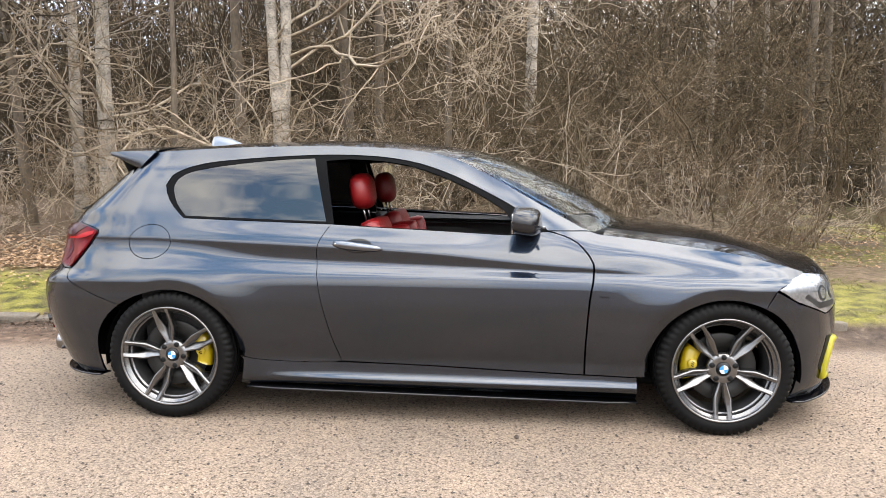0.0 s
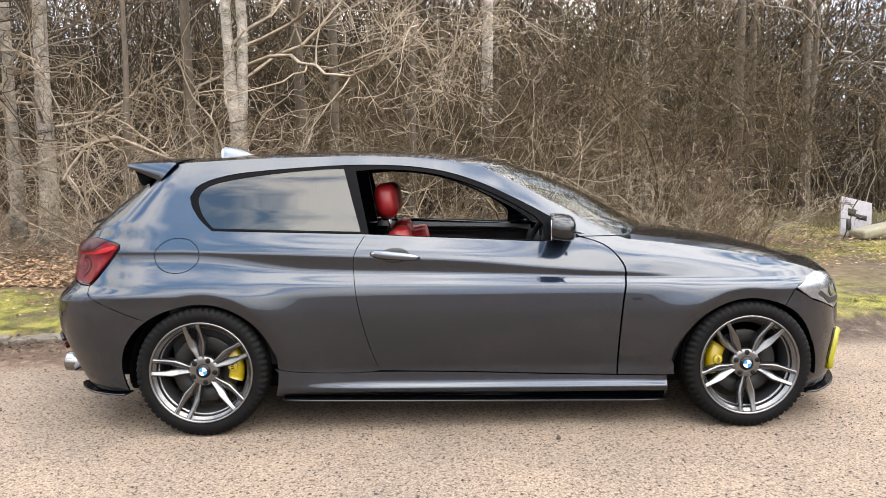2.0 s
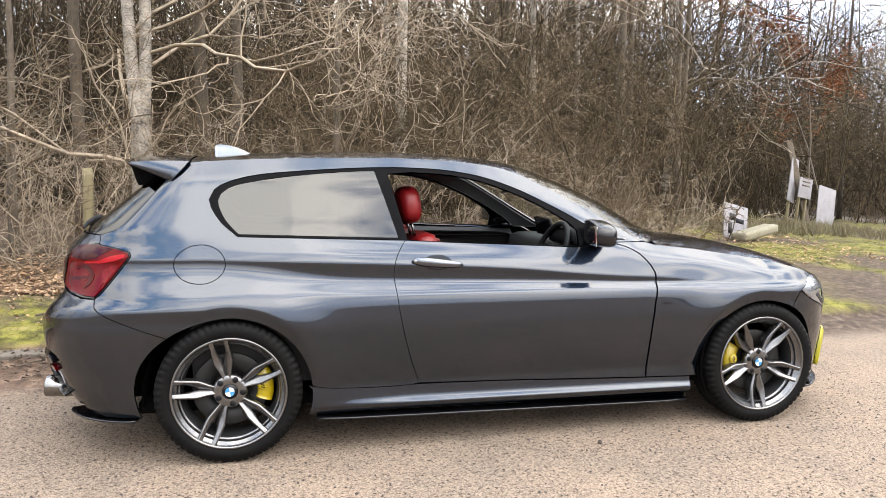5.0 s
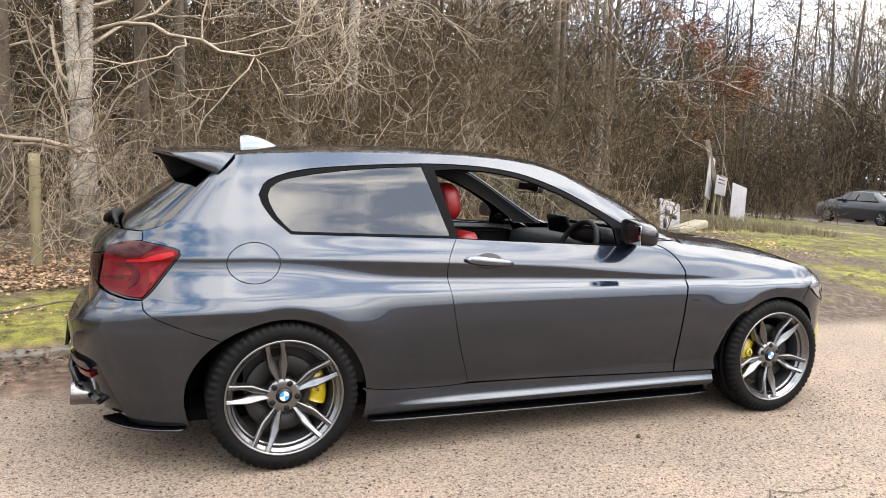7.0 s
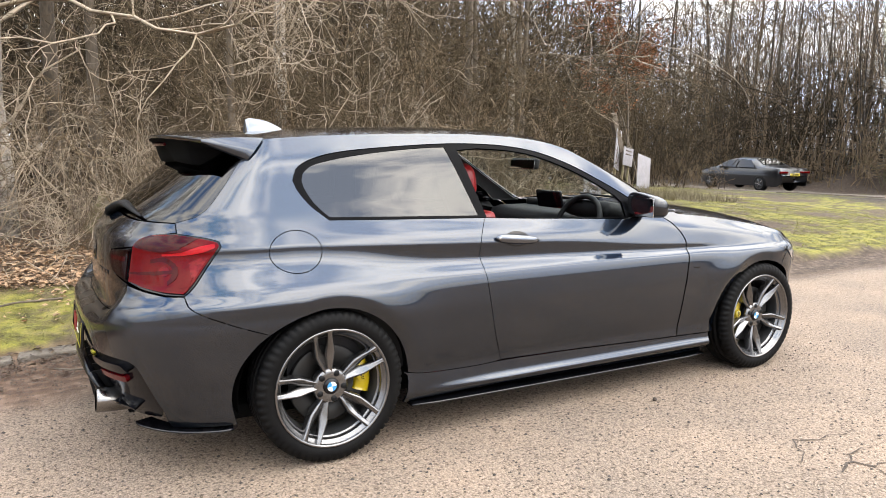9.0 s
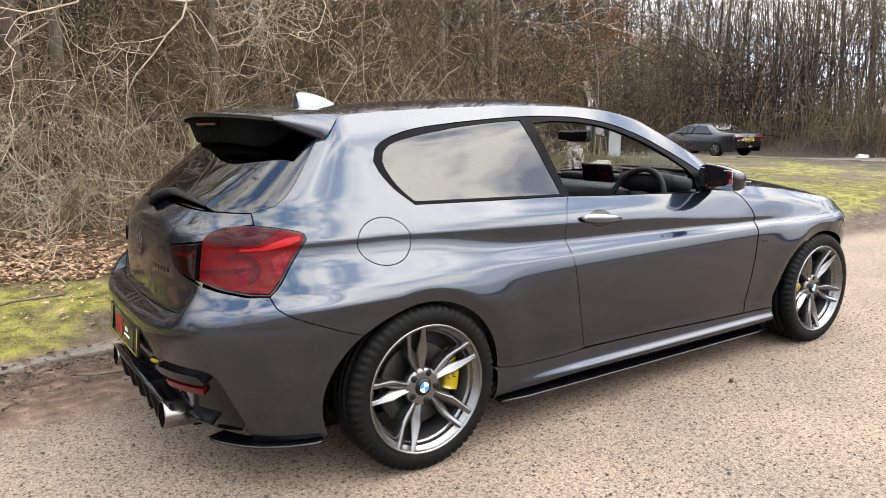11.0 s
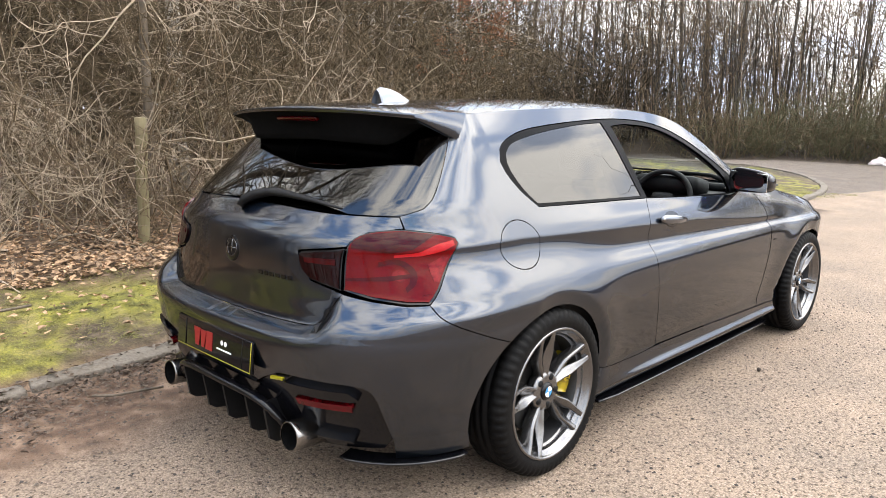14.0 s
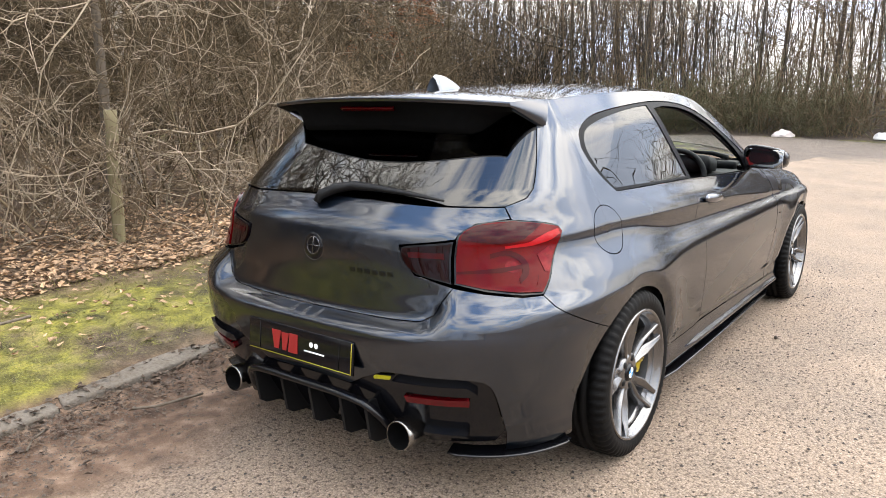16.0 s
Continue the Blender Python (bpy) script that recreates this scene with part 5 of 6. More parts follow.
box(bm, (.42, 1.42, .34), (.66, 0, .735), None, .07)
dash = part("dashboard", bm, CABIN, car, "black soft-touch dashboard")
part("instrument_hood", box(bmesh.new(), (.20, .38, .10), (.50, -.37, .945), Euler((0, radians(10), 0)).to_matrix(), .04), CABIN, dash)
part("display_screen", box(bmesh.new(), (.02, .24, .11), (.46, .02, .985), Euler((0, radians(-12), 0)).to_matrix(), .008), BLACK_GLOSS, dash)
part("side_vent", box(bmesh.new(), (.02, .12, .05), (.44, -.60, .86), None, .01), ALLOY_DARK, dash)
wheel_v, wheel_f = [], []
for i in range(40):
    a = 2 * math.pi * i / 40
    for k in range(10):
        b = 2 * math.pi * k / 10
        r = .178 + .016 * math.cos(b)
        wheel_v.append((.016 * math.sin(b), r * math.cos(a), r * math.sin(a)))
wheel_f = [(i * 10 + k, ((i + 1) % 40) * 10 + k, ((i + 1) % 40) * 10 + (k + 1) % 10, i * 10 + (k + 1) % 10) for i in range(40) for k in range(10)]
steer = part("steering_wheel", (wheel_v, wheel_f), CABIN, car, "black leather steering wheel")
part("wheel_boss", box(bmesh.new(), (.05, .13, .12), (.02, 0, 0), None, .03), CABIN, steer)
for k, a in enumerate((0, 180, 270)):
    part("wheel_spoke", box(bmesh.new(), (.016, .12, .03), (.012, .105 * math.cos(radians(a)), .105 * math.sin(radians(a))), Euler((radians(a), 0, 0)).to_matrix(), .006), ALLOY_DARK if k < 2 else CABIN, steer)
steer.matrix_local = pose(.34, -.38, .862, 0, 24, 0)
part("steering_column", sweep([(.34, -.38, .86), (.56, -.38, .78)], .05, 12), CABIN, car)
inner = part("cabin_mirror", box(bmesh.new(), (.035, .22, .066), (.25, 0, 1.205), Euler((0, radians(12), radians(8))).to_matrix(), .015), CABIN, car, "dark rear-view mirror")
part("cabin_mirror_glass", box(bmesh.new(), (.003, .205, .054), (.2305, 0, 1.2025), Euler((0, radians(12), radians(8))).to_matrix(), .001), MIRROR, inner)
part("rear_bench", box(bmesh.new(), (.45, 1.2, .50), (-.95, 0, .55), None, .08), CABIN, car)
# ---- bare shrubs and trees ----
class Twigs:
    """Gathers tapered three-sided twigs and makes one mesh of them."""

    def __init__(self, seed):
        self.a, self.b, self.r, self.k, self.rng = [], [], [], [], random.Random(seed)
        self.stem = 0

    def seg(self, p, q, r0, r1):
        self.a.append(p)
        self.b.append(q)
        self.r.append((r0, r1))
        self.k.append(self.stem if r0 >= .0075 else 0)

    def grow(self, p, d, length, r, depth, kids=3, bend=.35, lift=.1, n=5, shrink_by=.62, spread_by=.9):
        """A twig that wanders from p towards d, with side twigs to that depth."""
        rng = self.rng
        step = length / n
        for i in range(n):
            d = Vector((d[0] + rng.gauss(0, bend), d[1] + rng.gauss(0, bend), d[2] + rng.gauss(0, bend) + lift)).normalized()
            q = p + d * step
            r1 = r * (1 - .72 / n)
            self.seg(p, q, r, r1)
            if depth and i >= 1 or depth and i == 0 and rng.random() < .3:
                for _ in range(rng.choice((kids - 1, kids, kids))if i < n - 1 else kids):
                    if rng.random() < .62:
                        e = Vector((d[0] + rng.gauss(0, spread_by), d[1] + rng.gauss(0, spread_by), d[2] + rng.gauss(0, spread_by))).normalized()
                        self.grow(q, e, length * shrink_by * rng.uniform(.6, 1.15), max(r1 * .6, .0013), depth - 1, max(kids - 1, 1), bend, lift * .8, max(3, n - 1), shrink_by, spread_by)
            p, r = q, r1

    def mesh(self, thin=0.0, stem=None):
        """The twigs, none thinner than thin: all, or those of one stem (0: the thin ones)."""
        A, B, R = np.array([tuple(v) for v in self.a]), np.array([tuple(v) for v in self.b]), np.array(self.r)
        m = np.ones(len(R), bool) if stem is None else np.array(self.k) == stem
        A, B, R = A[m], B[m], np.maximum(R[m], thin)
        D = B - A
        D /= np.maximum(np.linalg.norm(D, axis=1, keepdims=True), 1e-9)
        U = np.cross(D, np.where(np.abs(D[:, 2:3]) > .9, (1.0, 0, 0), (0, 0, 1.0)))
        U /= np.maximum(np.linalg.norm(U, axis=1, keepdims=True), 1e-9)
        W = np.cross(D, U)
        n = len(A)
        V = np.zeros((n, 6, 3))
        for k in range(3):
            o = math.cos(2.094 * k) * U + math.sin(2.094 * k) * W
            V[:, k] = A + R[:, :1] * o
            V[:, 3 + k] = B + R[:, 1:] * o
        base = (np.arange(n) * 6)[:, None]
        F = np.concatenate([base + np.array([[k, (k + 1) % 3, 3 + (k + 1) % 3, 3 + k]]) for k in range(3)])
        return V.reshape(-1, 3), F


def shrub(name, seed, width, height, stems, material, label, depth=3, kids=3, r=.012, thin=.0022, lean=.8, bend=.27):
    ob = thing(name, label, "shrub", group="roadside thicket")
    t = Twigs(seed)
    for k in range(stems):
        t.stem = k + 1
        a, q = t.rng.uniform(0, 6.283), t.rng.random() ** .5
        p = Vector((q * width * .5 * math.cos(a), q * width * .4 * math.sin(a), -.05))
        d = Vector((math.cos(a) * lean * q + t.rng.gauss(0, .25), math.sin(a) * lean * q + t.rng.gauss(0, .25), 1)).normalized()
        t.grow(p, d, height * t.rng.uniform(.65, 1.05), r * t.rng.uniform(.7, 1.2), depth, kids, bend, .03, 7, .45, 1.25)
    part("crown", t.mesh(thin, 0), material, ob)
    for k in range(stems):
        if k + 1 in t.k:
            part("stem", t.mesh(thin, k + 1), material, ob)
    return ob


def place(ob, x, y, scale=1.0, turn=None, z=None):
    """A copy of a shrub or tree on the ground at (x, y)."""
    m = Matrix.LocRotScale((x, y, float(land(x, y)) if z is None else z), Euler((0, 0, random.uniform(0, 6.28) if turn is None else turn)), (scale, scale, scale * random.uniform(.92, 1.1)))
    c = copy_thing(ob, m)
    c.scale = m.to_scale()
    return c


def drop(ob):
    """Remove a pattern once its copies stand."""
    for o in (*ob.children_recursive, ob):
        bpy.data.objects.remove(o)


random.seed(11)
SH = [shrub("bare_shrub", 3, 1.7, 2.5, 5, TWIG, "dense leafless brown shrub on the verge", 3, 3, .012, .0024),
      shrub("bare_shrub", 4, 1.8, 2.6, 8, TWIG_PALE, "leafless shrub with twigs coloured pale as if lit", 3, 2, .012, .0024),
      shrub("bare_shrub", 5, 1.7, 2.5, 3, HEDGE_TWIG, "dense olive-brown leafless shrub in the hedge", 3, 3, .012, .0036)]
LOW = [shrub("bramble_shrub", 20, 1.6, 1.15, 4, TWIG, "low tangled leafless brown bramble", 3, 3, .007, .0026, 1.3, .34),
       shrub("bramble_shrub", 21, 1.7, 1.25, 9, TWIG_PALE, "low tangled bramble with pale twigs", 3, 2, .007, .0026, 1.3, .34)]
# the clipped mass ahead of the car
for row, (y0, s0) in enumerate(((4.15, .93), (5.1, 1.08), (6.2, 1.2), (7.6, 1.35))):
    for k in range(7):
        x = -.8 + k * .86 + random.uniform(-.22, .22) + row * .1
        if x < 4.1 + row * .2:
            place(SH[(0, 2, 1, 2)[k % 4] if row == 0 else (2, 0, 2)[k % 3]], x, y0 + .10 * x * (row == 0) + random.uniform(-.2, .2), s0 * random.uniform(.92, 1.1) * (.9 if x > 4 else 1))
for k in range(8):
    place(LOW[(k + 1) % 2 if k % 3 else 0], -.4 + k * .60 + random.uniform(-.2, .2), 3.85 + .11 * k + random.uniform(-.12, .12), random.uniform(.7, .9))
for k in range(10):
    place(LOW[k % 2], .9 + k * .42 + random.uniform(-.15, .15), 4.0 + .12 * k + random.uniform(-.2, .2), random.uniform(.8, 1.0))
# open thicket behind the car
for k in range(13):
    place(LOW[k % 2], -7.6 + k * .58 + random.uniform(-.3, .3), 4.2 + random.uniform(-.15, .6), random.uniform(.8, 1.1))
for k in range(9):
    place(SH[(1, 1, 0)[k % 3]], -7.6 + k * .85 + random.uniform(-.4, .4), 5.9 + random.uniform(-.6, 1.0), random.uniform(.62, .86))
for k in range(9):
    place(SH[0 if k % 2 else 2], -9.5 + k * 1.75 + random.uniform(-.6, .6), 8.4 + random.uniform(-.7, 1.0), random.uniform(.9, 1.3))
for k in range(7):
    place(SH[1], -3.9 + k * .62 + random.uniform(-.2, .2), 4.3 + random.uniform(-.3, .4), random.uniform(.6, .8))
# bushes past the signs
for x, y, s in ((8.4, 10.8, 1.1), (10.2, 11.9, 1.6), (11.9, 12.8, 1.9), (13.4, 14.3, 2.0), (15.0, 16.4, 2.1), (12.2, 15.6, 2.2), (16.6, 15.2, 1.7), (17.6, 18.0, 2.1), (14.4, 19.0, 2.3)):
    place(SH[2 if x > 9 else 1], x, y, s)
# dense bushes that close the view behind the hedge
for k in range(7):
    place(SH[(2, 0, 2)[k % 3]], -.6 + k * 1.18 + random.uniform(-.2, .2), 9.0 + .16 * k + random.uniform(-.4, .4), random.uniform(1.55, 1.85))
for x, y, s in ((17.3, 13.6, .62), (16.5, 14.2, .55), (18.1, 14.4, .6)):
    place(LOW[0], x, y, s * 1.5)
# the thicket goes on along the road behind
for k in range(8):
    place(SH[2 if k % 3 else 0], -8.6 - 1.5 * k + random.uniform(-.4, .4), 3.6 - .22 * k + random.uniform(-.5, .8), random.uniform(1.2, 1.7))
for o in SH + LOW:
    drop(o)


def tree(name, label, seed, height, r, material, twig_material, forks=1, limbs=9, low=.25, at=(0, 0), lean=(0, 0), thin=.004, depth=2, reach=.28, kids=2, group="birches in the wood", droop=.02, pieces=8):
    """A trunk of one or two stems with limbs and bare twigs."""
    ob = thing(name, label, "tree", group=group)
    rng = random.Random(seed)
    t = Twigs(seed)
    v, f = [], []
    fork_z = height * .17
    for k in range(forks):
        pts, rad = [], []
        side = (k - (forks - 1) / 2)
        for i in range(13):
            q = i / 12
            z = height * q
            up = max(0, z - fork_z)
            pts.append((lean[0] * z + side * .11 * min(up, 1.2) + side * .03 * up + .05 * r * 10 * noise.noise((z * .6, seed, k)), lean[1] * z + .05 * r * 10 * noise.noise((seed, z * .6, k)), z - .15))
            rad.append(r * (1 - .86 * q) * (1 if forks == 1 or z < fork_z else .74) * (1 + .35 * math.exp(-z * 4)))
        a, b = sweep(pts, rad, 12)
        off = len(v)
        v += a
        f += [tuple(i + off for i in q) for q in b]
        for _ in range(limbs):
            h = rng.uniform(low, .97)
            i = min(11, int(h * 12))
            p = Vector(pts[i]).lerp(Vector(pts[i + 1]), h * 12 - i)
            an = rng.uniform(0, 6.283)
            d = Vector((math.cos(an), math.sin(an), rng.uniform(.25, 1.0))).normalized()
            t.grow(p, d, height * reach * (1.15 - .7 * h) * rng.uniform(.7, 1.2), r * (.29 - .18 * h), depth, kids, .30, droop, pieces, .6, .75)
    part("trunk", (v, f), material, ob)
    part("crown", t.mesh(thin), twig_material, ob)
    ob.location = (*at, float(land(*at)))
    return ob


tree("birch_tree", "pale double-stemmed birch with wide bare limbs", 5, 9.0, .125, BARK_PALE, TWIG_PALE, 2, 13, .12, (-2.60, 5.2), (-.012, .0), .0035, 3, .34, 2)
tree("birch_tree", "pale single-stemmed birch behind the thicket", 6, 9.5, .125, BARK_PALE, TWIG_PALE, 1, 14, .1, (-5.49, 6.0), (.008, 0), .0035, 3, .30, 2)
tree("birch_tree", "slender pinkish birch behind the thicket", 7, 9.0, .10, BARK_PALE, TWIG, 1, 9, .2, (-6.15, 6.4), (0, 0), .004, 2, .28, 2)
tree("birch_tree", "slender pinkish birch behind the hedge", 8, 9.5, .10, BARK_PALE, TWIG, 1, 10, .25, (.65, 6.05), (.01, 0), .004, 2, .3, 2)
tree("birch_tree", "slender grey birch behind the hedge", 9, 9.0, .085, BARK, TWIG, 1, 9, .25, (-1.55, 6.6), (.0, 0), .004, 2, .3, 2)
tree("hawthorn_tree", "bare grey tree with long low limbs over the verge", 31, 5.0, .055, BARK, TWIG, 1, 12, .12, (-3.9, 4.8), (.03, -.05), .003, 3, .5, 2, "trees on the verge", .0)
tree("hawthorn_tree", "bare grey tree with long low limbs over the verge", 32, 5.0, .055, BARK, TWIG_PALE, 1, 12, .10, (-.4, 4.6), (.02, -.03), .003, 3, .42, 2, "trees on the verge", .0)
tree("hawthorn_tree", "bare tree leaning out over the road behind", 33, 6.0, .09, BARK, TWIG_PALE, 1, 14, .12, (-7.6, 4.2), (.05, -.10), .003, 3, .5, 2, "trees on the verge", .0)

tree("ash_tree", "bare tree whose fine crown hangs over the verge", 71, 9.0, .10, BARK, TWIG_SHADED, 1, 26, .5, (-2.0, 6.9), (.0, -.22), .004, 3, .36, 2, "trees on the verge", .0)
tree("ash_tree", "bare tree whose fine crown hangs over the verge", 72, 9.0, .09, BARK, TWIG_SHADED, 1, 24, .5, (-3.6, 6.6), (.05, -.24), .004, 3, .36, 2, "trees on the verge", .0)
tree("ash_tree", "bare tree whose fine crown hangs over the verge", 73, 8.0, .08, BARK, TWIG_SHADED, 1, 26, .3, (-6.6, 5.9), (.0, -.12), .005, 3, .30, 2, "trees on the verge", .0)

# woodland
WOOD = [tree("wood_tree", "slim bare woodland tree", 40 + k, 11.0, .085, (BARK_PALE, BARK, BARK)[k], TWIG if k else TWIG_PALE, 1 + (k == 2), 13, .16, (0, 0), (.012 * (k - 1), 0), .008, 2, .26, 2, "woodland trees", .02, 6) for k in range(3)]
FAR = [tree("far_tree", "slim dark bare tree in the distance", 44 + k, 12.0, (.13, .08, .10)[k], (BARK, BARK_DARK, BARK_DARK)[k], (TWIG, TWIG_SHADED, TWIG)[k], 1, 14, .12, (0, 0), (.05 * (k - 1), .03 * (1 - k)), .012, 1, .30, 3, "distant trees", .02, 6) for k in range(3)]
random.seed(21)
for k in range(46):
    x, y = -15 + 24 * ((k * .618) % 1), 7.9 + 14 * ((k * .381 + .13 * random.random()) % 1)
    if x > 2.5 and y < 9.5:
        y += 3
    place(WOOD[k % 3], x, y, random.uniform(.8, 1.25))
# trees on the bank beyond the side road
random.seed(22)
for k in range(82):
    y = -16 + 62 * ((k * .618) % 1)
    x = float(far_edge(y)) + 2.5 + 13 * ((k * .381) % 1) + random.uniform(-.6, .6)
    place(FAR[k % 3], x, y, random.uniform(.75, 1.35))
for k in range(24):
    y = 14 + 18 * ((k * .618) % 1)
    place(FAR[k % 3], 9 + 10 * ((k * .381) % 1), y + 3, random.uniform(.7, 1.1))
# across the road, behind the viewer
for k in range(12):
    place(FAR[k % 3], -60 + 10 * k + random.uniform(-2, 2), -62 - 10 * ((k * .618) % 1), random.uniform(.6, .95), z=0)
for k in range(14):
    place(FAR[k % 3], -16 - 12 * ((k * .618) % 1), -12 + 2.6 * k, random.uniform(.7, 1.1))
for o in WOOD + FAR:
    drop(o)


def undergrowth(name, label, seed, n, area_of, material, height, thin, r=.012, bend=.2, depth=1):
    """Far brush: one mass of stems too many to count."""
    t = Twigs(seed)
    for _ in range(n):
        x, y = area_of(t.rng)
        p = Vector((x, y, float(land(x, y)) - .05))
        t.grow(p, Vector((t.rng.gauss(0, 1.75 * bend), t.rng.gauss(0, 1.75 * bend), 1)).normalized(), height * t.rng.uniform(.4, 1.1), r, depth, 2, bend, .05, 4)
    ob = part(name, t.mesh(thin), material)
    return tagged(ob, label, "undergrowth", kind="stuff")


undergrowth("far_brush", "grey-brown brush and saplings deep in the wood", 51, 2000, lambda g: (g.uniform(-18, 11), g.uniform(11, 20)), TWIG_SHADED, 5.4, .011)


def bank_spot(g):
    y = g.uniform(-16, 46)
    return float(far_edge(y)) + 1.5 + 12 * g.random() ** 1.5, y


undergrowth("bank_brush", "brown brush along the foot of the wooded bank", 52, 1700, bank_spot, TWIG, 2.7, .013)
undergrowth("bank_thicket", "dark thicket on the bank behind the parked saloon", 57, 650, lambda g: (lambda y: (float(far_edge(y)) + 2 + 9 * g.random(), y))(g.uniform(19, 50)), TWIG_SHADED, 5.0, .020)
undergrowth("wood_haze", "mass of thin bare stems deep in the wood", 54, 1000, lambda g: (g.uniform(-24, 14), g.uniform(20, 30)), TWIG, 9.0, .020)
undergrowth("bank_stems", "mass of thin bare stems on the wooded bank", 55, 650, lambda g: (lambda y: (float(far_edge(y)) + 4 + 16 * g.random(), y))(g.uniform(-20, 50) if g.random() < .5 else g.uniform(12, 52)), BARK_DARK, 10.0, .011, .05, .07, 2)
undergrowth("bank_saplings", "spreading grey saplings with fine crowns on the bank", 58, 460, lambda g: (lambda y: (float(far_edge(y)) + 1.8 + 10 * g.random(), y))(g.uniform(-14, 46)), TWIG, 8.5, .014, .035, .085, 2)
undergrowth("bank_bushes", "olive-brown bushes at the edge of the wooded bank", 59, 420, lambda g: (lambda y: (float(far_edge(y)) + 2.2 + 2.0 * g.random(), y + 1.6 * math.sin(y * 1.9)))(g.uniform(3, 14)), BUSH_GREEN, 2.6, .010, .012, .30, 2)
undergrowth("verge_brush", "brown brush beside the far road", 53, 260, lambda g: (g.uniform(9, 19), g.uniform(13.5, 20)), TWIG_SHADED, 2.4, .008)


# ---- leaves and grass ----
def scatter(name, label, category, seed, n, spot, shape, material):
    rng = random.Random(seed)
    v, f = [], []
    for _ in range(n):
        x, y = spot(rng)
        shape(rng, Vector((x, y, float(lumpy(np.array([[x]]), np.array([[y]]))[0, 0]))), v, f)
    return tagged(part(name, (v, f), material, smooth=False), label, category, kind="stuff")


def leaf(rng, p, v, f, size=(.015, .034)):
    a, s, tilt = rng.uniform(0, 6.28), rng.uniform(*size), rng.uniform(-.5, .5)
    e, g = Vector((math.cos(a), math.sin(a), tilt * .5)), Vector((-math.sin(a), math.cos(a), rng.uniform(-.4, .4)))
    c = p + Vector((0, 0, rng.uniform(.006, .03)))
    k = len(v)
    curl = rng.uniform(.1, .6) * s
    n = 7
    for i in range(n):                               # a lobed, curled blade
        w = 6.283 * i / n
        o = s * rng.uniform(.55, 1.1) * (1 - .45 * (i % 2))
        v.append(tuple(c + e * o * math.cos(w) + g * .75 * o * math.sin(w) + Vector((0, 0, curl * abs(math.sin(w)) + .2 * curl * rng.random()))))
    f += [(k, k + i, k + i + 1) for i in range(1, n - 1)]


def blade_of(rng, p, v, f, tall=(.02, .06), wide=.0035):
    lay = .4 if tall[1] > .05 else 1.1               # short moss lies flat, long grass stands
    for _ in range(4):
        a, h = rng.uniform(0, 6.28), rng.uniform(*tall)
        q = p + Vector((rng.gauss(0, .02), rng.gauss(0, .02), -.004))
        s = Vector((math.cos(a), math.sin(a), 0)) * wide
        tip = q + Vector((rng.gauss(0, lay) * h, rng.gauss(0, lay) * h, h * (.6 if lay > 1 else 1)))
        k = len(v)
        v += [tuple(q - s), tuple(q + s), tuple(tip)]
        f += [(k, k + 1, k + 2)]


def corner_spot(g):
    """A spot on the corner verge, off its bare patches."""
    while True:
        x = g.uniform(2, 12)
        y = 1.5 + (2.0 + .55 * (x - 2)) * g.random()
        if noise.noise((x * .55, y * .55, 21)) + .5 * noise.noise((x * 1.7, y * 1.7, 4)) < .06 + .2 * g.random():
            return x, y


scatter("leaf_litter", "dry curled brown leaves under the thicket", "leaves", 61, 13000, lambda g: (g.uniform(-7, 1), 2.62 + abs(g.gauss(0, 1.0))), lambda r, p, v, f: leaf(r, p, v, f, (.012, .042)), LEAF_DRY)
scatter("verge_leaves", "scattered dry leaves on the moss", "leaves", 62, 700, lambda g: (g.uniform(-6, 1), g.uniform(1.5, 2.6) + .4 * g.random()), leaf, LEAF_DRY)
scatter("gutter_debris", "leaf scraps and twigs in the gutter", "leaves", 63, 4600, lambda g: (lambda x: (x, float(kerb_y(x)) - abs(g.gauss(.02, .22))))(g.uniform(-5, 1.5)), lambda r, p, v, f: leaf(r, p, v, f, (.005, .024)), LEAF_SCRAP)
scatter("hedge_leaves", "dry leaves and scraps below the hedge", "leaves", 66, 2500, lambda g: (g.uniform(1, 7), g.uniform(3.2, 6.5)), leaf, LEAF_DRY)
scatter("verge_grass", "short mossy grass of the verge", "grass", 64, 21000, lambda g: (lambda x: (x, float(kerb_y(x)) + .10 + 1.35 * g.random()))(g.uniform(-6, 1.5)), lambda r, p, v, f: blade_of(r, p, v, f, (.006, .024), .003), GRASS)
scatter("corner_grass", "green grass on the corner verge", "grass", 65, 13000, corner_spot, lambda r, p, v, f: blade_of(r, p, v, f, (.010, .038), .005), GRASS)
scatter("dry_grass", "straw-coloured grass below the signs", "grass", 67, 1600, lambda g: (g.uniform(6.0, 10.5), g.uniform(6.2, 9.3)), lambda r, p, v, f: blade_of(r, p, v, f, (.08, .24), .006), GRASS_DRY)


def grit(rng, p, v, f):
    s = rng.uniform(.002, .007) * (1 if rng.random() < .88 else 1.5)
    k = len(v)
    a = rng.uniform(0, 1.57)
    c, d = math.cos(a) * s, math.sin(a) * s
    h = s * rng.uniform(.5, .9)
    q = p + Vector((0, 0, h * .3))
    v += [(q.x + c * rng.uniform(.8, 1.5), q.y + d, q.z), (q.x - d, q.y + c * rng.uniform(.7, 1.2), q.z), (q.x - c, q.y - d, q.z), (q.x + d, q.y - c, q.z), (q.x, q.y, q.z + h)]
    f += [(k, k + 1, k + 4), (k + 1, k + 2, k + 4), (k + 2, k + 3, k + 4), (k + 3, k, k + 4)]


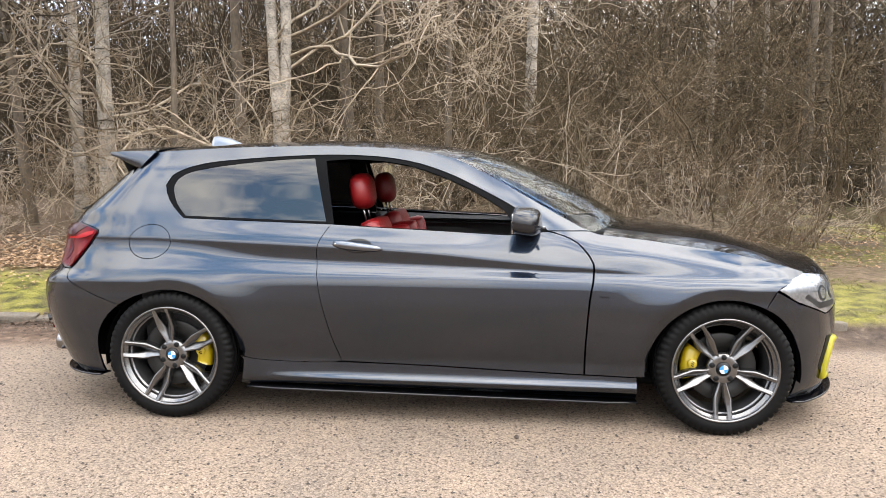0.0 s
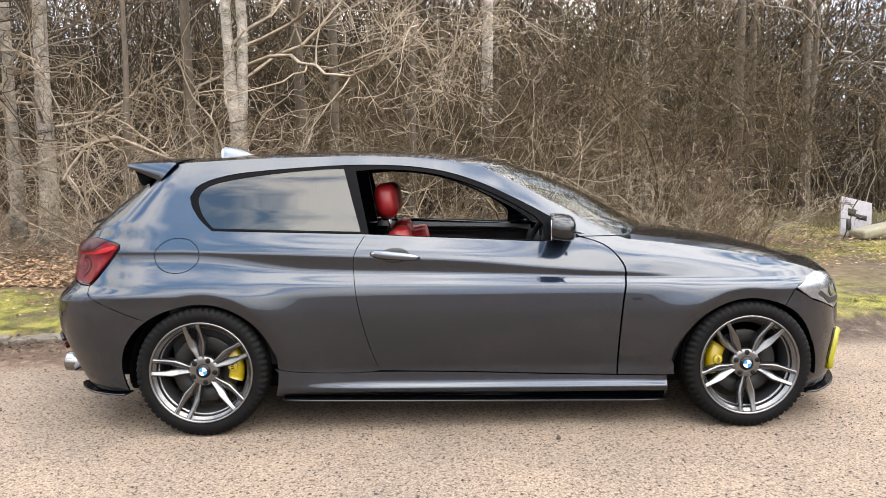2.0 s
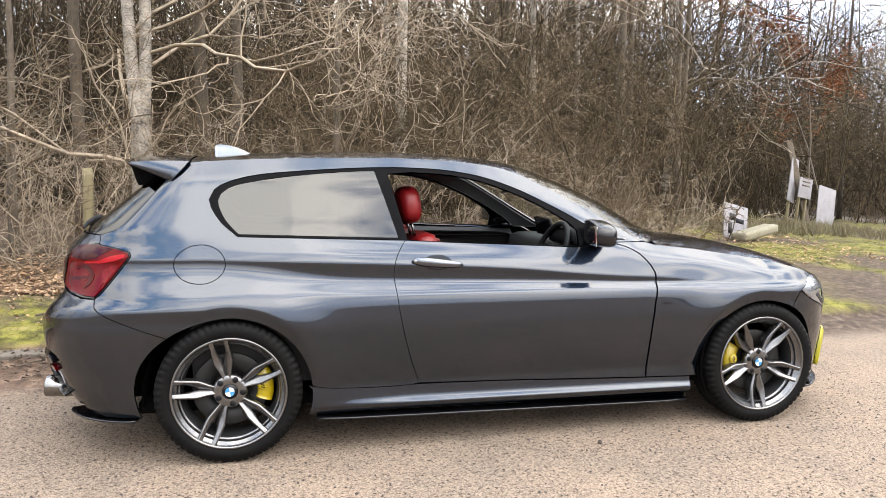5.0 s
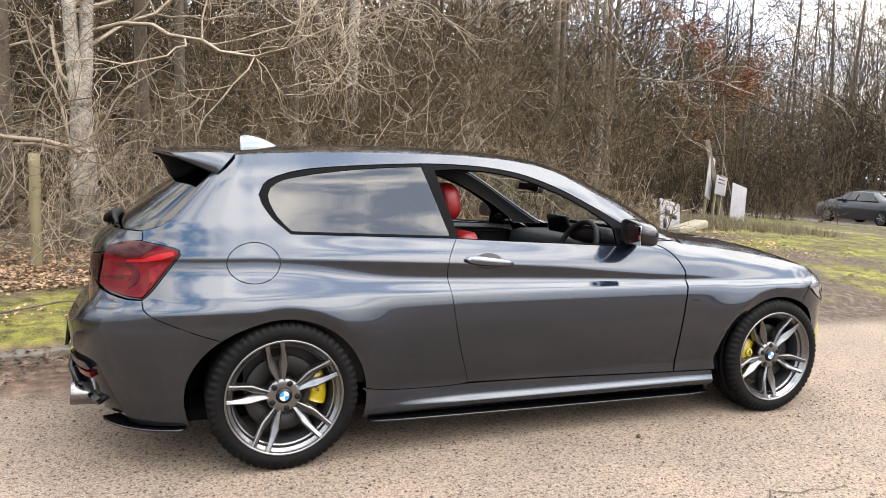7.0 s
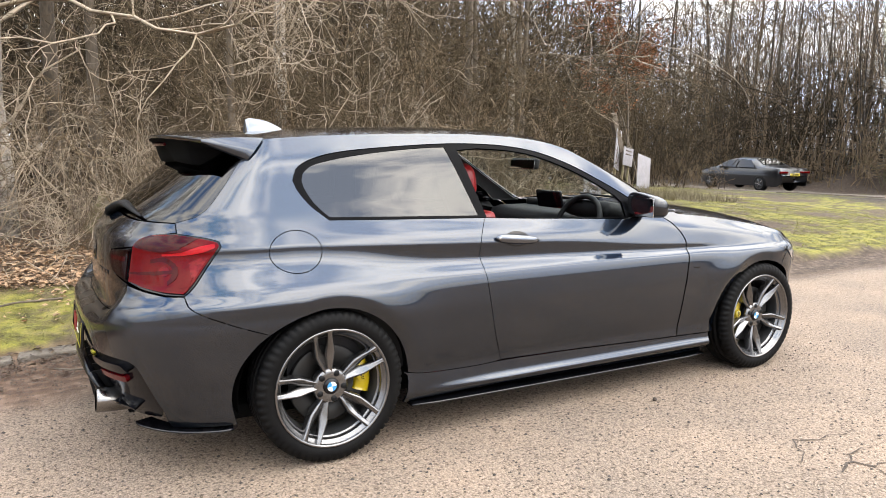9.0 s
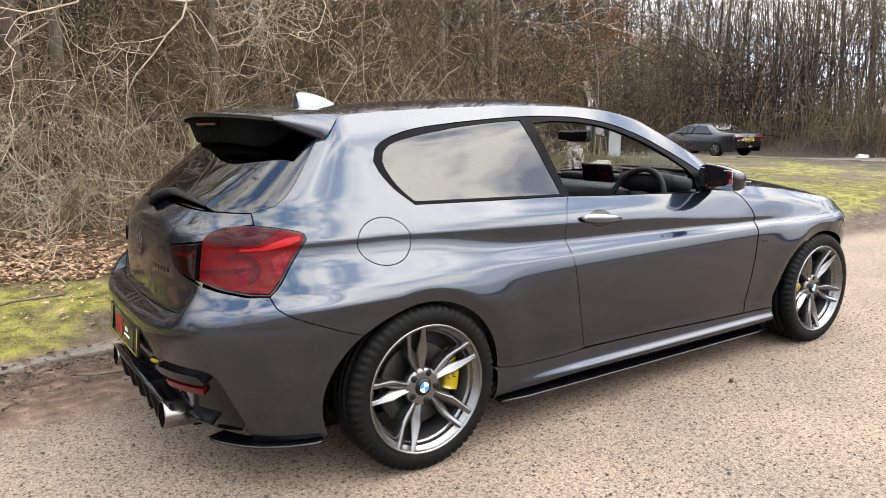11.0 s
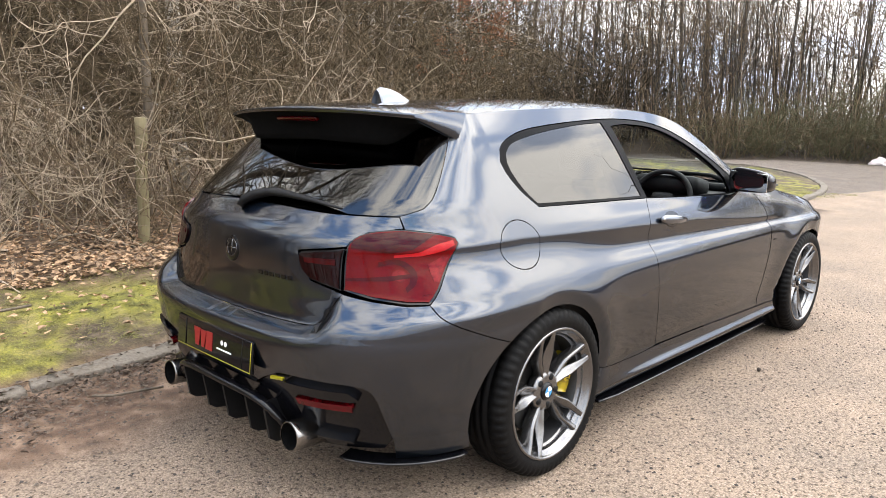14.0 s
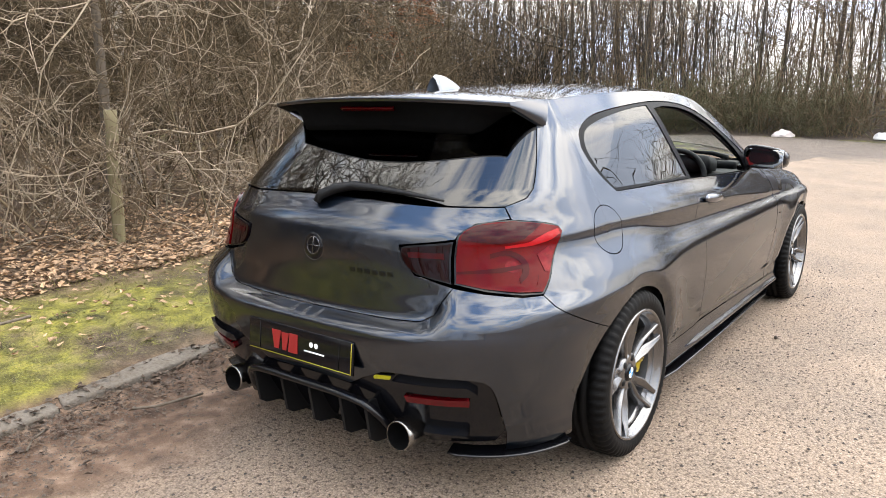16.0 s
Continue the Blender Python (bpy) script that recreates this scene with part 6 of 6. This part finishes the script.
scatter("gutter_grit", "loose grit and soil crumbs in the gutter", "grit", 68, 9000, lambda g: (lambda x: (x, float(kerb_y(x)) - .03 - abs(g.gauss(0, .33))))(g.uniform(-4.2, .8)), grit, GRIT)
# small raised dark specks added to stand for the pits in the asphalt
scatter("road_grit", "dark specks standing for pits in the worn asphalt", "grit", 69, 5000, lambda g: (g.uniform(-3.6, 2.6), g.uniform(-3.2, .5)), grit, PIT_SPECKS)
# ---- fence posts, boards, parked saloon, litter ----
def fence_post(x, y, h, r, tilt):
    ob = thing("fence_post", "weathered round timber fence post in leaf litter", "post", (x, y, float(land(x, y))), "old fence posts")
    pts = [(tilt * z + .004 * math.sin(z * 9), .003 * math.sin(z * 13), z) for z in np.linspace(-.2, h, 14)]
    v, f = sweep(pts, [r * (1 + .02 * math.sin(k * 2.1)) for k in range(14)], 14)
    part("post", (v, f), POST_WOOD, ob)
    part("split_top", (lathe([(.0, .004), (r * .55, .006), (r * .98, .0)], 12, "z", close=False)), POST_WOOD, ob).location = (tilt * h, 0, h)
    return ob


fence_post(-.96, 3.45, 1.0, .046, .03)
fence_post(-2.87, 3.6, 1.03, .047, .0)
stump = thing("broken_stump", "short pale broken stump leaning in the brambles", "stump", (-1.8, 5.2, float(land(-1.8, 5.2))))
part("stem", sweep([(0, 0, -.1), (.03, 0, .08), (.10, 0, .24), (.17, .01, .38)], [.075, .07, .062, .058], 12), POST_WOOD, stump)
part("broken_top", sweep([(.165, .01, .36), (.175, .0, .42), (.15, .0, .47)], [.05, .03, .006], 8), POST_WOOD, stump)


def board(name, label, size, at, turn, tilt, material, kind_of="sign"):
    ob = thing(name, label, kind_of, (at[0], at[1], float(land(at[0], at[1]))), "boards by the corner")
    bm = box(bmesh.new(), (size[0], .018, size[1]), (0, 0, at[2] + size[1] / 2), None, .004)
    panel = part("panel", bm, material, ob)
    ob.rotation_euler = (radians(tilt[0]), radians(tilt[1]), radians(turn))
    return ob, panel


BOARD = mat("weathered_white_board", (0.232, 0.217, 0.227), .6, 0, .18, 7, second=(0.282, 0.267, 0.282))
BOARD_Y = mat("cream_board", (0.197, 0.171, 0.0979), .7, 0, .25, 6, second=(0.23, 0.21, 0.157))
ob, pn = board("sign_board", "leaning narrow white sign board on a stake", (.30, .95), (9.35, 8.9, .55), 25, (-4, 18), BOARD)
part("stake", box(bmesh.new(), (.05, .05, 1.5), (.05, .05, .72), None, .008), POST_WOOD, ob)
ob, pn = board("sign_board", "small white notice board on two stakes", (.48, .42), (9.72, 8.95, .62), 20, (0, 8), BOARD)
for k in (-.12, .14):
    part("stake", box(bmesh.new(), (.045, .045, 1.0), (k, .04, .48), None, .008), POST_WOOD, ob)
for k in range(3):
    part("print_bar", box(bmesh.new(), (.30, .004, .03), (0, -.011, .88 + .08 * k)), CONCRETE, pn)
ob, pn = board("sign_board", "large white board leaning against a post", (.60, .88), (10.45, 9.1, .02), 15, (-6, 12), BOARD)
ob = thing("timber_beam", "dark weathered timber beam leaning at the corner", "beam", (10.02, 9.1, float(land(10.02, 9.1))), "boards by the corner")
part("beam", box(bmesh.new(), (.14, .12, 1.95), (0, 0, .93), None, .012), BARK, ob)
ob.rotation_euler = (radians(-3), radians(-16), 0)
ob, pn = board("broken_board", "broken white board with dark marks in the hedge", (.64, .54), (5.80, 5.62, .0), 22, (-8, 10), BOARD)
for k, (x, z, w, h) in enumerate(((-.10, .34, .16, .10), (.10, .30, .22, .07), (-.16, .16, .10, .16))):
    part("dark_mark", box(bmesh.new(), (w, .004, h), (x, -.012, z)), CABIN, pn)
ob = thing("stone_slab", "cream stone slab lying in the grass", "slab", (6.02, 5.46, float(land(6.02, 5.46)) + .08), "boards by the corner")
part("slab", box(bmesh.new(), (.85, .26, .13), (0, 0, .05), Euler((0, radians(-8), radians(20))).to_matrix(), .04), BOARD_Y, ob)


# ---- parked saloon on the side road ----
SALOON_PAINT = mat("dark_teal_paint", (.006, .007, .010), .3, .5, .1, 400, coat=.7)
PLATE_YELLOW = mat("yellow_plate", (.4875, .377, .0325), .5, 0, .05, 20)


def saloon(x, y, turn, paint, label):
    ob = thing("saloon_car", label, "car", (x, y, float(land(x, y))), "cars on the side road", turn=turn)
    xs = np.linspace(-2.45, 2.45, 50)
    roof = pchip([-2.45, -2.38, -1.9, -1.45, -.75, .0, .55, 1.25, 1.9, 2.35, 2.45], [.70, .98, 1.05, 1.10, 1.40, 1.45, 1.40, 1.02, .93, .72, .50], xs)
    floor = pchip([-2.45, -2.3, 2.3, 2.45], [.42, .24, .24, .36], xs)
    wide = pchip([-2.45, -2.3, -1.5, 1.5, 2.2, 2.45], [.70, .86, .92, .92, .84, .62], xs)
    v, n = [], 15
    for x0, zr, zf, w in zip(xs, roof, floor, wide):
        for k in np.linspace(-1, 1, n):
            a = abs(k)
            belt = min(zr, .98)
            if a > .5:
                t = (1 - a) / .5
                yy, zz = w * (1 - .05 * abs(t - .55)), zf + (belt - zf) * t
            else:
                t = 1 - a / .5
                yy = w * (.95 - .30 * min(1, (zr - belt) / .4) * min(1, t * 2.2)) * (1 if t < .45 else max(0, (1 - t) / .55))
                zz = belt + (zr - belt) * min(1, t * 2.0) ** .8
            v.append((x0, math.copysign(yy, k), zz))
    f = [(i * n + j, i * n + j + 1, (i + 1) * n + j + 1, (i + 1) * n + j) for i in range(49) for j in range(n - 1)] + [tuple(range(n)), tuple(49 * n + j for j in range(n))[::-1]]
    bod = part("body", (v, f), paint, ob)
    for sg in (-1, 1):
        for poly in ([(-1.15, 1.02), (-.72, 1.34), (-.10, 1.37), (-.10, 1.02)], [(-.03, 1.02), (-.03, 1.37), (.45, 1.34), (1.02, 1.04)]):
            q = [(a, sg * (.945 - .68 * (b - 1.0) if b > 1.1 else .93), b) for a, b in poly]
            part("window", (q + [(a, b * .985, c) for a, b, c in q], [(0, 1, 2, 3), (7, 6, 5, 4), (0, 4, 5, 1), (1, 5, 6, 2), (2, 6, 7, 3), (3, 7, 4, 0)]), BLACK_GLOSS, bod, smooth=False)
        for ax in (-1.45, 1.48):
            w = part("wheel", lathe([(.20, -.10), (.29, -.11), (.335, -.08), (.345, 0), (.335, .08), (.29, .11), (.20, .10)], 40, close=False), RUBBER, ob)
            w.location = (ax, sg * .84, .345)
            rim = part("rim", lathe([(.0, sg * .09), (.05, sg * .10), (.19, sg * .10), (.235, sg * .105)], 30, close=False), ALLOY_DARK, w)
            for k in range(5):
                a = k * 1.2566
                part("spoke", box(bmesh.new(), (.19, .02, .05), (.11 * math.cos(a), sg * .112, .11 * math.sin(a)), Euler((0, -a, 0)).to_matrix(), .008), ALLOY, w)
        part("tail_light", box(bmesh.new(), (.10, .50, .09), (-2.40, sg * .58, .84), Euler((0, 0, sg * .18)).to_matrix(), .02), LENS_RED, bod)
        part("mirror", box(bmesh.new(), (.12, .20, .12), (.75, sg * 1.0, 1.02), None, .04), paint, bod)
    rear = [(-1.30, -.60, 1.13), (-1.30, .60, 1.13), (-.82, .52, 1.385), (-.82, -.52, 1.385)]
    part("rear_window", ([(a - .03, b, c + .02) for a, b, c in rear] + rear, [(0, 1, 2, 3), (7, 6, 5, 4), (0, 4, 5, 1), (1, 5, 6, 2), (2, 6, 7, 3), (3, 7, 4, 0)]), TINT, bod, smooth=False)
    part("number_plate", box(bmesh.new(), (.02, .52, .11), (-2.452, 0, .74), None, .004), PLATE_YELLOW, bod)
    part("plate_bar", box(bmesh.new(), (.004, .40, .05), (-2.464, 0, .74)), BLACK_GLOSS, bod)
    return ob


saloon(SALOON[0], SALOON[1], 82, SALOON_PAINT, "dark grey-green saloon parked on the side road")


def rubbish(x, y, size, label, material, seed):
    bm = bmesh.new()
    bmesh.ops.create_icosphere(bm, subdivisions=3, radius=1)
    for v in bm.verts:
        k = 1 + .45 * noise.noise(v.co * 1.7 + Vector((seed, 0, 0))) + .15 * noise.noise(v.co * 5)
        v.co = Vector((v.co.x * size * 1.5 * k, v.co.y * size * k, max(-.1, v.co.z) * size * .7 * k))
    ob = part("rubbish_bag", bm, material)
    ob.location = (x, y, float(land(x, y)))
    return tagged(ob, label, "litter", "litter on the bank")


rubbish(33.0, 6.1, .42, "crumpled pinkish white plastic sheet on the bank", mat("dirty_plastic", (.55, .49, .47), .45, 0, .2, 4), 1)
rubbish(33.2, 2.1, .36, "crumpled white plastic bag on the bank", mat("white_plastic", (.6, .6, .59), .45, 0, .15, 4), 5)
rubbish(30.6, 13.2, .24, "small white bag at the foot of the bank", mat("white_bag", (.455, .4485, .429), .45, 0, .15, 4), 9)


# ---- loose bits on the road ----
def stick(pts, r, label):
    ob = part("fallen_stick", sweep([(x, y, float(land(x, y)) + z) for x, y, z in pts], r, 6), BARK)
    return tagged(ob, label, "stick", "sticks in the gutter")


stick([(-2.30, 1.02, .02), (-2.22, .96, .025), (-2.12, .93, .03), (-2.0, .94, .015)], .006, "short dark fallen stick on the soil")
stick([(-2.75, 1.0, .015), (-2.70, 1.06, .02), (-2.62, 1.10, .02)], .005, "short pale fallen twig on the soil")
stick([(-2.9, 1.9, .03), (-2.5, 2.1, .05), (-2.2, 2.15, .04)], .008, "bent fallen twig on the moss")
pebble = bmesh.new()
bmesh.ops.create_icosphere(pebble, subdivisions=2, radius=.011)
first = tagged(part("pebble", pebble, SOIL), "small dark pebble on the asphalt", "pebble", "pebbles on the road")
first.location = (.375, -1.0, .009)
random.seed(77)
for k in range(60):
    x, y = random.uniform(-3.4, 3.5), -1.0 - 2.0 * random.random()
    c = first.copy()
    scene.collection.objects.link(c)
    c.location, c.scale = (x, y, float(land(x, y)) + .002), [random.uniform(.18, .45)] * 3


def crack(pts, w):
    """A crack in the asphalt: a dark sunken line of uneven width."""
    line = smooth_line(pts, .03)
    v = []
    rng = random.Random(int(pts[0][0] * 1000))
    for i, (x, y) in enumerate(line):
        a, b = line[max(0, i - 1)], line[min(len(line) - 1, i + 1)]
        d = Vector((b[0] - a[0], b[1] - a[1])).normalized()
        h = w * rng.uniform(.3, 1.3)
        o = Vector((rng.gauss(0, .006), rng.gauss(0, .006)))
        z = float(lumpy(np.array([[x]]), np.array([[y]]))[0, 0]) + .004
        v += [(x + o.x - d.y * h, y + o.y + d.x * h, z), (x + o.x + d.y * h, y + o.y - d.x * h, z)]
    return tagged(part("road_crack", (v, [(2 * i, 2 * i + 1, 2 * i + 3, 2 * i + 2) for i in range(len(line) - 1)]), CRACK, ground), "dark crack in the worn asphalt")


crack([(.53, -1.68), (.47, -1.74), (.44, -1.79), (.36, -1.83), (.30, -1.88)], .0035)
crack([(.53, -1.68), (.64, -1.73), (.72, -1.72), (.80, -1.75), (.9, -1.74)], .0035)
crack([(.40, -2.0), (.43, -1.97), (.53, -1.95), (.56, -2.01), (.66, -2.02), (.75, -1.98)], .005)
crack([(.53, -1.95), (.60, -1.90), (.70, -1.88)], .0035)
crack([(.56, -2.01), (.54, -2.10), (.48, -2.16)], .0035)


# ---- rusty leaves still on a branch by the signs ----
def leafy_branch(x, y, z0, seed):
    ob = thing("beech_sapling", "young beech that has kept its rusty dead leaves", "tree", (x, y, float(land(x, y))), "trees by the corner")
    t = Twigs(seed)
    t.grow(Vector((0, 0, -.1)), Vector((.05, 0, 1)), 4.6, .03, 3, 2, .12, .05, 7, .4, .8)
    part("trunk", t.mesh(.004), BARK, ob)
    rng = random.Random(seed)
    v, f = [], []
    for p, r in zip(t.b, t.r):
        if r[1] < .012 and p.z > z0:
            for _ in range(11):
                leaf(rng, Vector(p) + Vector((rng.gauss(0, .09), rng.gauss(0, .09), rng.gauss(0, .09) - .03)), v, f, (.03, .06))
    part("crown", (v, f), LEAF_RUST, ob, "rust-brown leaves", smooth=False)
    return ob


leafy_branch(10.4, 9.6, 1.9, 91)
leafy_branch(11.4, 10.2, 2.2, 92)
